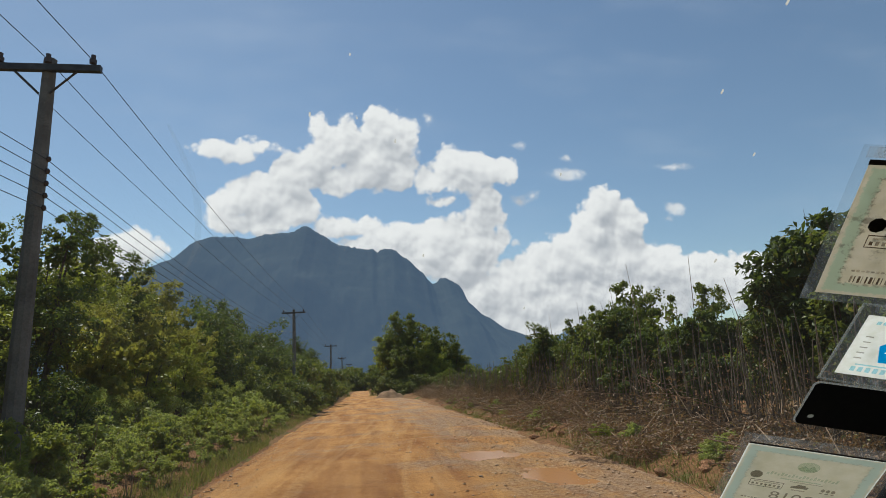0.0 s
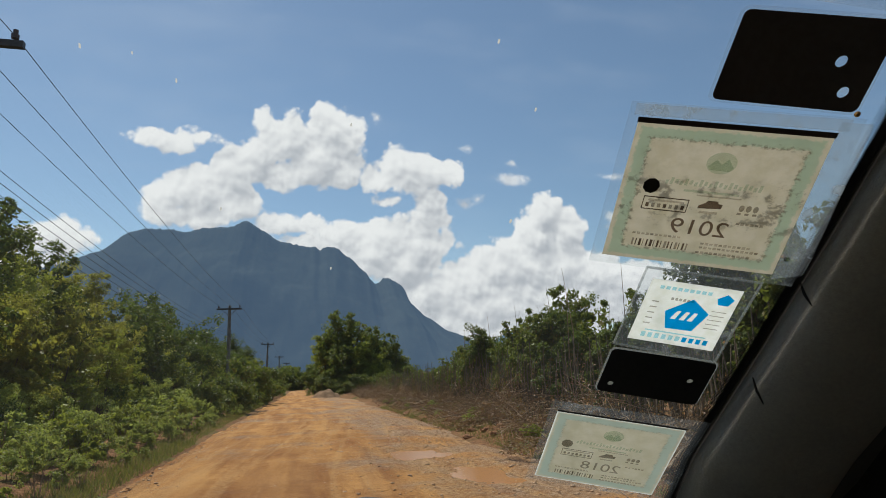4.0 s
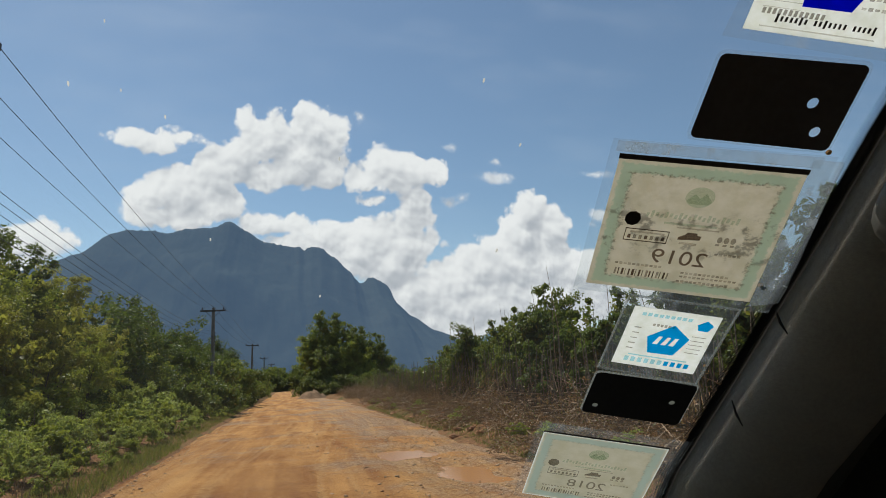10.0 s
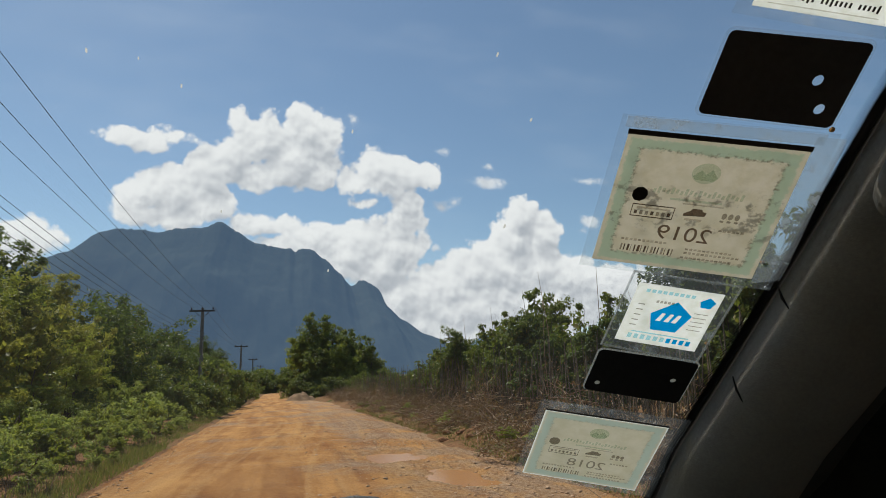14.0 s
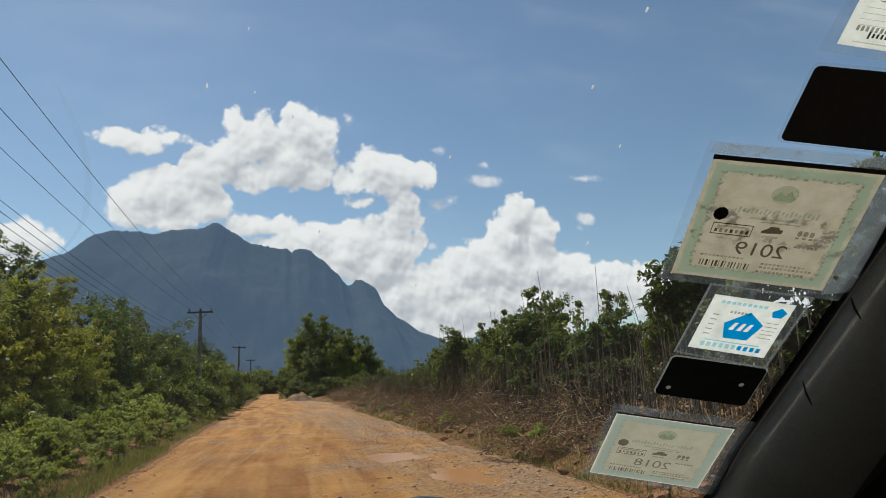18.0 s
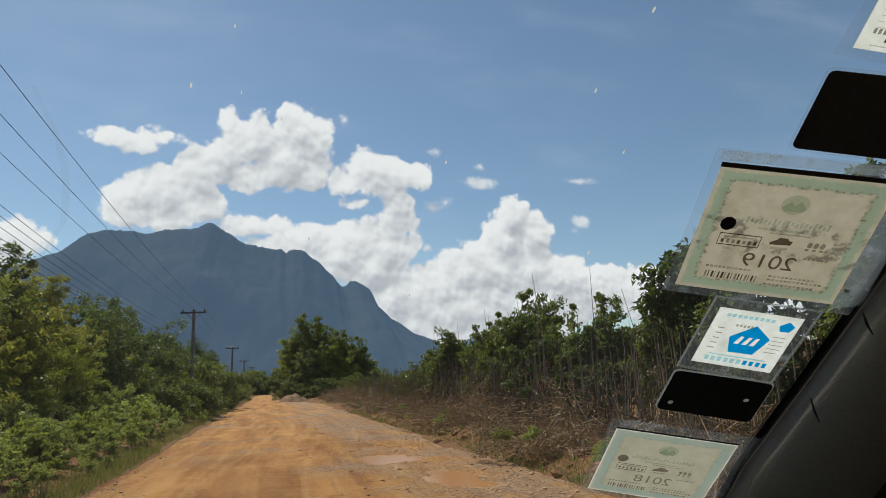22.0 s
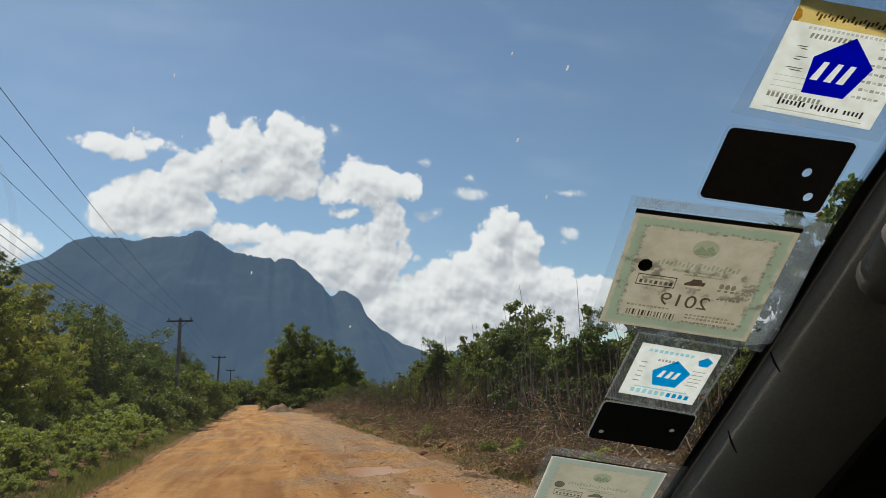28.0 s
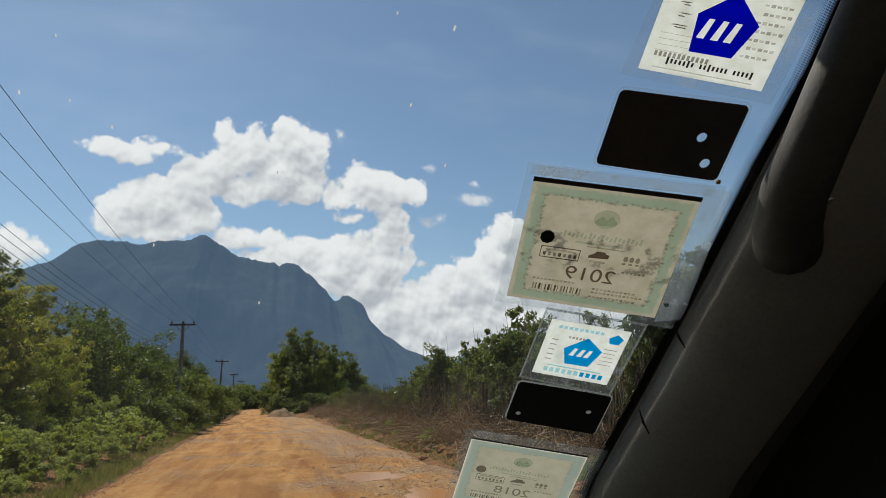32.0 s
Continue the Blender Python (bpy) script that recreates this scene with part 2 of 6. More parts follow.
STALK = paint("withered_stalks", (0.07, 0.048, 0.03), (0.20, 0.145, 0.09), 0.9, 5, 60)
STAKE = paint("weathered_bamboo", (0.08, 0.062, 0.042), (0.25, 0.20, 0.135), 0.8, 3, 40)
CONCRETE = paint("pole_concrete", (0.085, 0.082, 0.076), (0.18, 0.172, 0.158), 0.85, 2, 30, 0, 0.3, 30)
STEEL = paint("dark_steel", (0.03, 0.03, 0.032), (0.07, 0.07, 0.072), 0.5, 8, 60, 0.7)
PORCELAIN = plain("brown_porcelain", (0.05, 0.03, 0.025), 0.25)
WIRE = plain("wire", (0.03, 0.03, 0.03), 0.5, 0.5)


def road_material():
    m, n = material("laterite_road")
    pos = n.add("ShaderNodeNewGeometry").outputs["Position"]
    along = n.add("ShaderNodeMapping", {0: pos, "Scale": (1.0, 0.09, 1.0)})
    tracks, blot, grit = n.noise(along, 1.5, 5, 0.6), n.noise(pos, 0.55, 5, 0.6), n.noise(pos, 14.0, 6, 0.7)
    f = n.math("ADD", n.math("MULTIPLY", tracks.outputs[0], 0.55), n.math("ADD", n.math("MULTIPLY", blot.outputs[0], 0.35), n.math("MULTIPLY", grit.outputs[0], 0.25)))
    c = n.mix(n.ramp(f, 0.42, 0.74), (0.27, 0.102, 0.024, 1), (0.60, 0.305, 0.092, 1))
    # gravelly grey patches where the clay is worn away
    worn = n.ramp(n.math("ADD", n.noise(pos, 0.22, 4, 0.65).outputs[0], n.math("ADD", n.math("MULTIPLY", n.noise(pos, 2.5, 4, 0.6).outputs[0], 0.18), n.math("MULTIPLY", n.ramp(n.add("ShaderNodeSeparateXYZ", {0: pos}).outputs[0], 0.8, 3.2), 0.14))), 0.60, 0.76)
    c = n.mix(n.math("MULTIPLY", worn, 0.7), c, n.mix(n.ramp(grit.outputs[0], 0.4, 0.65), (0.20, 0.13, 0.08, 1), (0.46, 0.36, 0.26, 1)))
    dark = n.ramp(n.noise(n.add("ShaderNodeMapping", {0: pos, "Scale": (1.0, 0.4, 1.0)}), 1.1, 5, 0.7).outputs[0], 0.60, 0.72)
    c = n.mix(n.math("MULTIPLY", dark, 0.45), c, (0.22, 0.095, 0.04, 1))
    speck = n.noise(pos, 38.0, 5, 0.75).outputs[0]
    c = n.mix(n.math("MULTIPLY", n.ramp(speck, 0.56, 0.70), 0.35), c, (0.58, 0.40, 0.24, 1))
    c = n.mix(n.math("MULTIPLY", n.math("SUBTRACT", 1.0, n.ramp(speck, 0.30, 0.44)), 0.45), c, (0.15, 0.065, 0.028, 1))
    hollow = n.ramp(n.noise(n.add("ShaderNodeMapping", {0: pos, "Scale": (1.0, 0.06, 1.0), "Location": (4.0, 0, 0)}), 2.3, 3, 0.5).outputs[0], 0.52, 0.66)
    c = n.mix(n.math("MULTIPLY", hollow, 0.35), c, (0.28, 0.125, 0.045, 1))
    bend = n.add("ShaderNodeVectorMath", {0: pos, 1: n.add("ShaderNodeCombineXYZ", {0: n.math("MULTIPLY", n.math("SINE", n.math("MULTIPLY", n.add("ShaderNodeSeparateXYZ", {0: pos}).outputs[1], 0.16)), 0.7)}).outputs[0]}, operation="ADD").outputs[0]
    wheel = n.ramp(n.noise(n.add("ShaderNodeMapping", {0: bend, "Scale": (1.0, 0.02, 1.0), "Location": (9.0, 3.0, 0)}), 3.6, 3, 0.5).outputs[0], 0.50, 0.62)
    c = n.mix(n.math("MULTIPLY", wheel, n.math("MULTIPLY", n.ramp(grit.outputs[0], 0.25, 0.6), 0.42)), c, (0.56, 0.325, 0.125, 1))
    # small dark spots painted in as the shade of lumps in the clay
    lump = n.noise(pos, 5.5, 6, 0.72).outputs[0]
    c = n.mix(n.math("MULTIPLY", n.ramp(lump, 0.58, 0.70), 0.5), c, (0.21, 0.082, 0.026, 1))
    h = n.math("ADD", n.math("MULTIPLY", n.noise(pos, 7.0, 6, 0.7).outputs[0], 0.7), n.math("MULTIPLY", n.noise(pos, 60.0, 4, 0.7).outputs[0], 0.25))
    b = n.add("ShaderNodeBump", {"Height": h, "Strength": 1.0, "Distance": 0.10})
    p = n.add("ShaderNodeBsdfPrincipled", {"Base Color": c, "Roughness": 0.9, "Specular IOR Level": 0.2, "Normal": b.outputs[0]})
    n.add("ShaderNodeOutputMaterial", {0: p.outputs[0]})
    return m


def ground_material():
    m, n = material("verge_ground")
    pos = n.add("ShaderNodeNewGeometry").outputs["Position"]
    a, b = n.noise(pos, 0.5, 5, 0.6), n.noise(pos, 9.0, 6, 0.7)
    f = n.math("ADD", n.math("MULTIPLY", a.outputs[0], 0.6), n.math("MULTIPLY", b.outputs[0], 0.4))
    soil = n.mix(n.ramp(b.outputs[0], 0.3, 0.7), (0.12, 0.056, 0.026, 1), (0.33, 0.175, 0.082, 1))
    green = n.mix(n.ramp(b.outputs[0], 0.35, 0.7), (0.035, 0.055, 0.015, 1), (0.13, 0.15, 0.04, 1))
    c = n.mix(n.ramp(f, 0.50, 0.64), soil, green)
    bp = n.add("ShaderNodeBump", {"Height": n.noise(pos, 12.0, 6, 0.7).outputs[0], "Strength": 0.8, "Distance": 0.08})
    p = n.add("ShaderNodeBsdfPrincipled", {"Base Color": c, "Roughness": 0.95, "Specular IOR Level": 0.1, "Normal": bp.outputs[0]})
    n.add("ShaderNodeOutputMaterial", {0: p.outputs[0]})
    return m


def hazed_hill_material(name, near, air):
    """Forest seen through kilometres of air: dim green slopes, their blue haze painted in as glow."""
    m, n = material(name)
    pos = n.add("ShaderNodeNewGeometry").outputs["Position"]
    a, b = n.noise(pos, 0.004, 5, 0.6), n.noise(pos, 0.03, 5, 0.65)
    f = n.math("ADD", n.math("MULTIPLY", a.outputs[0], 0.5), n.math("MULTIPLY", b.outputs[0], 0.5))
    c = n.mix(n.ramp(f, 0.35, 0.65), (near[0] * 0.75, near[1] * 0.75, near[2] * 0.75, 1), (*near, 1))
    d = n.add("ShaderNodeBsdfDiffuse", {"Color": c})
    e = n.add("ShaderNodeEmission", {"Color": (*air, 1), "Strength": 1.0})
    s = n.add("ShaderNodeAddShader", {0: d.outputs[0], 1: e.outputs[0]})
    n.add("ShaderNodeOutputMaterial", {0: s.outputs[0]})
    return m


ROAD, GROUND = road_material(), ground_material()
# slope colour first, then the blue haze that is added as an even glow
HILL = hazed_hill_material("forested_mountain", (0.046, 0.055, 0.046), (0.047, 0.083, 0.144))
HILL_FAR = hazed_hill_material("far_hills", (0.035, 0.045, 0.045), (0.15, 0.23, 0.34))

# ---- mesh helpers ----


def link_mesh(name, verts, faces, mat, parent=None, label="", smooth=False):
    me = bpy.data.meshes.new(name)
    me.from_pydata(verts, [], faces)
    me.materials.append(mat)
    if smooth:
        me.shade_smooth()
    ob = new(name, me)
    ob.parent = parent
    if label:
        ob["label"] = label
    return ob


def part(name, bm, mat, parent=None, label="", smooth=False):
    me = bpy.data.meshes.new(name)
    bm.normal_update()
    bm.to_mesh(me)
    bm.free()
    me.materials.append(mat)
    if smooth:
        me.shade_smooth()
    ob = new(name, me)
    ob.parent = parent
    if label:
        ob["label"] = label
    return ob


def empty(name, at=(0, 0, 0), label="", category="", group="", kind=""):
    ob = new(name)
    ob.location = at
    ob.empty_display_size = 0.2
    return tagged(ob, label, category, group, kind)


def tube(bm, pts, radii, sides=6, caps=True):
    """A tapered tube along points."""
    rings = []
    pts = [Vector(p) for p in pts]
    for i, p in enumerate(pts):
        d = (pts[min(i + 1, len(pts) - 1)] - pts[max(i - 1, 0)]).normalized()
        a = d.orthogonal().normalized() if i == 0 else (ref - d * ref.dot(d)).normalized()
        ref = a
        b = d.cross(a)
        r = radii[i] if isinstance(radii, (list, tuple)) else radii
        rings.append([bm.verts.new(p + a * (r * math.cos(k * math.tau / sides)) + b * (r * math.sin(k * math.tau / sides))) for k in range(sides)])
    for r0, r1 in zip(rings, rings[1:]):
        for k in range(sides):
            bm.faces.new((r0[k], r0[(k + 1) % sides], r1[(k + 1) % sides], r1[k]))
    if caps:
        bm.faces.new(rings[0][::-1])
        bm.faces.new(rings[-1])
    return bm


def box(bm, size, at=(0, 0, 0), m=None, bevel=0.0):
    made = bmesh.ops.create_cube(bm, size=1.0)["verts"]
    bmesh.ops.scale(bm, vec=size, verts=made)
    if bevel:
        edges = list({e for v in made for e in v.link_edges})
        made = bmesh.ops.bevel(bm, geom=edges, offset=bevel, segments=2, affect="EDGES", profile=0.6)["verts"]
        made = list({v for v in bm.verts if v in set(made)})
    bmesh.ops.translate(bm, vec=at, verts=made)
    if m is not None:
        bmesh.ops.transform(bm, matrix=m, verts=made)
    return bm


rng = np.random.default_rng(7)


def unit(v):
    return v / np.maximum(np.linalg.norm(v, axis=-1, keepdims=True), 1e-9)


def leaves_data(centres, outward, length, width, droop=0.25, spread=0.8, up=0.45):
    """Folded blades: four points a leaf, two triangles, tip out and a little down."""
    n = len(centres)
    d = unit(outward + rng.normal(0, spread, (n, 3)) - np.array([0, 0, droop]))
    nrm = unit(rng.normal(0, 0.55, (n, 3)) + outward * 0.4 + np.array([0, 0, up]))
    side = unit(np.cross(d, nrm))
    nrm = np.cross(side, d)
    ln = (length * rng.uniform(0.6, 1.25, n))[:, None]
    wd = (width * rng.uniform(0.7, 1.2, n))[:, None]
    base, tip = centres - d * ln * 0.5, centres + d * ln * 0.5 - nrm * ln * 0.12
    mid = centres - d * ln * 0.05
    left, right = mid + side * wd * 0.5 + nrm * wd * 0.16, mid - side * wd * 0.5 + nrm * wd * 0.16
    v = np.stack([base, left, tip, right], 1).reshape(-1, 3)
    i = np.arange(n) * 4
    f = np.concatenate([np.stack([i, i + 1, i + 2], 1), np.stack([i, i + 2, i + 3], 1)])
    return v, f


def fast_mesh(name, v, f, mat):
    me = bpy.data.meshes.new(name)
    nv, nf = len(v), len(f)
    me.vertices.add(nv)
    me.vertices.foreach_set("co", np.ascontiguousarray(v, dtype=np.float32).ravel())
    me.loops.add(nf * 3)
    me.loops.foreach_set("vertex_index", np.ascontiguousarray(f, dtype=np.int32).ravel())
    me.polygons.add(nf)
    me.polygons.foreach_set("loop_start", np.arange(nf, dtype=np.int32) * 3)
    me.polygons.foreach_set("loop_total", np.full(nf, 3, dtype=np.int32))
    me.update(calc_edges=True)
    me.validate()
    me.materials.append(mat)
    return me


def lobed(n, lobes, clumps, radius, height, low=0.1, clump=0.2):
    """Leaf places for a crown of several uneven lobes between low and 1 of a height, hollow inside, with gaps."""
    a = rng.uniform(0, math.tau, lobes)
    zc = rng.uniform(low + 0.12, 0.86, lobes)
    zc[0], zc[1] = 0.84, 0.5
    wide = np.sin(np.clip((zc - low) / (1.02 - low), 0.08, 1) * math.pi) ** 0.5
    rr = rng.uniform(0.15, 0.75, lobes) * wide
    c = np.stack([np.cos(a) * rr * radius, np.sin(a) * rr * radius, zc * height], 1)
    size = rng.uniform(0.34, 0.6, lobes) * radius
    k = rng.integers(0, lobes, clumps)
    d = unit(rng.normal(0, 1, (clumps, 3)) + np.array([0, 0, 0.35]))
    cc = c[k] + d * (size[k] * rng.uniform(0.55, 1.05, clumps))[:, None] * np.array([1, 1, 0.9])
    cc[:, 2] = np.clip(cc[:, 2], low * height, height * 1.02)
    pick = rng.integers(0, clumps, n)
    off = unit(rng.normal(0, 1, (n, 3))) * (rng.uniform(0.1, 1, n) ** 0.6)[:, None]
    p = cc[pick] + off * (clump * radius * rng.uniform(0.5, 1.25, clumps)[pick])[:, None] * np.array([1, 1, 0.75])
    return p, unit(off * 0.9 + d[pick] * 0.6)


def lobed_meshes(name, mat, count, n, lobes, clumps, radius, height, leaf, low=0.1, clump=0.2, droop=0.25, wide=0.55):
    """Crowns of fine outer leaves over fewer large inner ones, which keep the heart of the plant dark."""
    out = []
    for k in range(count):
        p, o = lobed(n, lobes, clumps, radius, height, low, clump)
        v, f = leaves_data(p, o, leaf, leaf * wide, droop)
        m = n // 9
        mid = np.array([0, 0, (low + 0.5 * (1 - low)) * height])
        q = mid + (p[rng.integers(0, n, m)] - mid) * rng.uniform(0.45, 0.86, (m, 1))
        v2, f2 = leaves_data(q, unit(rng.normal(0, 1, (m, 3))), leaf * 1.9, leaf * 1.4, 0.1)
        out.append(fast_mesh(name, np.concatenate([v, v2]), np.concatenate([f, f2 + len(v)]), mat))
    return out

# ---- ground, road, distance ----


def grid_mesh(name, xs, ys, height, mat):
    v = [(x, y, height(x, y)) for y in ys for x in xs]
    n = len(xs)
    f = [(j * n + i, j * n + i + 1, (j + 1) * n + i + 1, (j + 1) * n + i) for j in range(len(ys) - 1) for i in range(n - 1)]
    return link_mesh(name, v, f, mat, smooth=True)


def edge_left(y):
    return -2.5 + 0.28 * noise.noise((0.0, y * 0.16, 3.0)) - max(0.0, y - 60) * 0.004


def edge_right(y):
    return 5.0 + 0.35 * noise.noise((5.0, y * 0.14, 9.0)) - max(0.0, min(y, 97) - 62) * 0.125


def ground_height(x, y):
    a = max(0.0, min(1.0, (edge_left(min(y, 230)) - x) / 1.6))
    b = max(0.0, min(1.0, (x - edge_right(min(y, 230))) / 1.8))
    bank = 0.22 * a * a + 0.30 * b * b
    if b > 0 and 2 < y < 75:
        d = (b * 1.8 - 0.8 - 0.15 * noise.noise((2.0, y * 0.5, 6.0))) / 0.38
        bank += (0.17 + 0.16 * noise.noise((x * 1.6, y * 1.1, 5.0))) * math.exp(-d * d)
    rough = 0.09 * noise.noise((x * 0.8, y * 0.8, 0.0)) * max(a, b) if abs(x) < 40 else 0.0
    inside = 1.0 if a == 0 and b == 0 and -40 < y < 230 else 0.0
    return bank + rough - 0.10 * inside


far = [60, 120, 300, 800, 2000, 4600]
gx = [-v for v in far[::-1]] + [-30, -20, -14, -10, -8] + [round(-7 + 0.35 * i, 2) for i in range(49)] + [10.5, 12, 15, 20, 30] + far
gy = [-4600, -2000, -800, -300, -120, -60, -40] + [-30 + 1.0 * i for i in range(30)] + [0.5 * i for i in range(121)] + [61 + 2 * i for i in range(30)] + [124, 135, 150, 180, 230, 260, 400, 800, 2000, 4600]
ground = grid_mesh("ground", gx, gy, ground_height, GROUND)
tagged(ground, "brown earth and rough grass beside the dirt road", "ground", kind="structure")


def rut(x, c, w, d):
    return -d * math.exp(-((x - c) / w) ** 2)


PUDDLES = [(2.75, 14.4, 0.75, 0.9), (3.45, 10.9, 0.5, 1.3), (2.2, 19.5, 0.9, 0.5)]


def road_height(x, y):
    l, r = edge_left(y), edge_right(y)
    s = (x - l) / (r - l)
    h = 0.05 * math.sin(math.pi * s) - 0.05 * (abs(2 * s - 1) ** 6)
    h += rut(x, -0.6, 0.35, 0.035) + rut(x, 0.95, 0.35, 0.035) + rut(x, 2.6, 0.4, 0.025)
    h += 0.035 * noise.noise((x * 0.7, y * 0.35, 1.0)) + 0.016 * noise.noise((x * 2.6, y * 1.8, 4.0)) + 0.013 * noise.noise((x * 7, y * 6, 8.0))
    for px, py, rx, ry in PUDDLES:
        d = math.hypot((x - px) / rx, (y - py) / ry) + 0.5 * noise.noise((x * 1.9, y * 1.3, 2.0))
        h -= 0.09 * math.exp(-(d * 0.75) ** 4)
    return h


def road_sheet():
    ys = [-40 + 1.5 * i for i in range(29)] + [3.5 + 0.11 * i for i in range(240)] + [30 + 0.35 * i for i in range(115)] + [70.5 + 2 * i for i in range(80)]
    n, v, f = 74, [], []
    for y in ys:
        l, r = edge_left(y) - 0.15, edge_right(y) + 0.15
        v += [(l + (r - l) * i / (n - 1), y, road_height(l + (r - l) * i / (n - 1), y)) for i in range(n)]
    for j in range(len(ys) - 1):
        f += [(j * n + i, j * n + i + 1, (j + 1) * n + i + 1, (j + 1) * n + i) for i in range(n - 1)]
    return link_mesh("road", v, f, ROAD, smooth=True)


road = tagged(road_sheet(), "rutted orange laterite dirt road with gravel patches", "road", kind="structure")


def puddle_material():
    m, n = material("muddy_water")
    p = n.add("ShaderNodeBsdfPrincipled", {"Base Color": (0.42, 0.20, 0.075, 1), "Roughness": 0.16, "Specular IOR Level": 0.06})
    n.add("ShaderNodeOutputMaterial", {0: p.outputs[0]})
    return m


MUD = puddle_material()
for px, py, rx, ry in PUDDLES:
    z = road_height(px, py) + 0.03
    v = [(px, py, z)] + [(px + 1.3 * rx * math.cos(k * math.tau / 40), py + 1.3 * ry * math.sin(k * math.tau / 40), z) for k in range(40)]
    pd = link_mesh("puddle", v, [(0, k + 1, (k + 1) % 40 + 1) for k in range(40)], MUD)
    tagged(pd, "shallow orange muddy puddle in the dirt road", "puddle", "puddles in the road")

# skyline of the mountain: across and up, per unit ahead
SKYLINE = [(-0.60, 0.10), (-0.45, 0.15), (-0.36, 0.185), (-0.307, 0.205), (-0.265, 0.236), (-0.243, 0.242), (-0.204, 0.241), (-0.187, 0.237), (-0.157, 0.245), (-0.121, 0.247),
           (-0.107, 0.2525), (-0.100, 0.2565), (-0.093, 0.257), (-0.085, 0.2515), (-0.075, 0.244), (-0.041, 0.224), (-0.008, 0.2185), (0.002, 0.2165), (0.010, 0.2175), (0.018, 0.2120), (0.030, 0.2172), (0.042, 0.2165), (0.064, 0.201), (0.091, 0.177),
           (0.100, 0.1635), (0.106, 0.158), (0.113, 0.159), (0.120, 0.1660), (0.128, 0.1672), (0.140, 0.1605), (0.150, 0.155), (0.157, 0.137), (0.163, 0.126), (0.190, 0.103), (0.227, 0.079), (0.29, 0.056), (0.36, 0.03), (0.45, 0.0)]


def skyline(s, rows):
    for (a, h), (b, k) in zip(rows, rows[1:]):
        if a <= s <= b:
            u = (s - a) / (b - a)
            return h + (k - h) * (0.45 * u + 0.55 * u * u * (3 - 2 * u))
    return 0.0


def ridge(name, rows, dist, depth, mat, steps, bands=36, rough=1.0):
    """A mountain with spurs and gullies whose crest runs across the view."""
    s0, s1 = rows[0][0], rows[-1][0]
    v, f = [], []
    for j in range(bands + 1):
        u = j / bands                      # 0 at the near foot, 0.62 at the crest, 1 at the far foot
        for i in range(steps + 1):
            s = s0 + (s1 - s0) * i / steps
            crest = skyline(s, rows) * dist
            y = dist + depth * (u - 0.62)
            rise = (u / 0.62) if u <= 0.62 else 1 - (u - 0.62) / 0.38
            spur = noise.fractal((s * 11, u * 5.5, 1.7), 0.9, 2.0, 5)
            spur = max(-1.2, min(1.2, spur))
            shape = max(0.0, rise) ** 0.8
            z = crest * shape * (1 + 0.22 * spur * (1 - abs(rise)) * rough)
            z += crest * 0.009 * noise.fractal((s * 190, u * 26, 4.0), 0.8, 2.0, 4) * max(0.0, rise) ** 8
            x = s * dist * (1 + 0.10 * (y - dist) / dist) + 40 * noise.noise((s * 8, u * 4, 7.0)) * (1 - rise)
            v.append((x, y, z - 6))
    n = steps + 1
    for j in range(bands):
        f += [(j * n + i, j * n + i + 1, (j + 1) * n + i + 1, (j + 1) * n + i) for i in range(steps)]
    return link_mesh(name, v, f, mat, smooth=True)


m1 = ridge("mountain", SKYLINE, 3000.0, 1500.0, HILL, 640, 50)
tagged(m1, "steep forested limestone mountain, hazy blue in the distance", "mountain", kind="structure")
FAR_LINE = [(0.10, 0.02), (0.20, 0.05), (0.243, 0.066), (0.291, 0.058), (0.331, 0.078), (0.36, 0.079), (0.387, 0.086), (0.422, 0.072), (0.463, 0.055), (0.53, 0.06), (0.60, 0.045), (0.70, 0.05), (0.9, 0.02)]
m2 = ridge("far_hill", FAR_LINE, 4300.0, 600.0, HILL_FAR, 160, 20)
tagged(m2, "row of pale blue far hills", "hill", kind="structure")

# ---- power line ----


def utility_pole():
    root = empty("utility_pole", (0, 0, 0), "grey concrete power pole with a steel crossarm, beside the road", "utility pole", "power poles along the road")
    bm = bmesh.new()
    tube(bm, [(0, 0, -0.4), (0, 0, 4), (0, 0, 8.15)], [0.19, 0.16, 0.125], 10)
    part("pole_shaft", bm, CONCRETE, root, smooth=False)
    bm = bmesh.new()
    box(bm, (2.1, 0.12, 0.14), (0, -0.13, 7.9), bevel=0.008)
    arm = part("crossarm", bm, STEEL, root)
    for s in (-1, 1):
        bm = bmesh.new()
        tube(bm, [(s * 0.62, -0.13, 7.86), (s * 0.1, -0.12, 7.35)], 0.022, 6)
        part("brace", bm, STEEL, arm)
    for x in (-0.88, 0.02, 0.88):
        bm = bmesh.new()
        tube(bm, [(x, -0.13, 7.94), (x, -0.13, 8.0), (x, -0.13, 8.02), (x, -0.13, 8.10), (x, -0.13, 8.12), (x, -0.13, 8.2)], [0.02, 0.02, 0.07, 0.075, 0.045, 0.05], 8)
        part("insulator", bm, PORCELAIN, arm, "dark pin insulator")
    for z in (5.0, 5.25, 5.5, 5.75, 6.0):
        bm = bmesh.new()
        tube(bm, [(0.17, -0.02, z - 0.05), (0.17, -0.02, z), (0.17, -0.02, z + 0.05)], [0.03, 0.05, 0.03], 8)
        part("spool_insulator", bm, PORCELAIN, root, "small spool insulator")
    return root


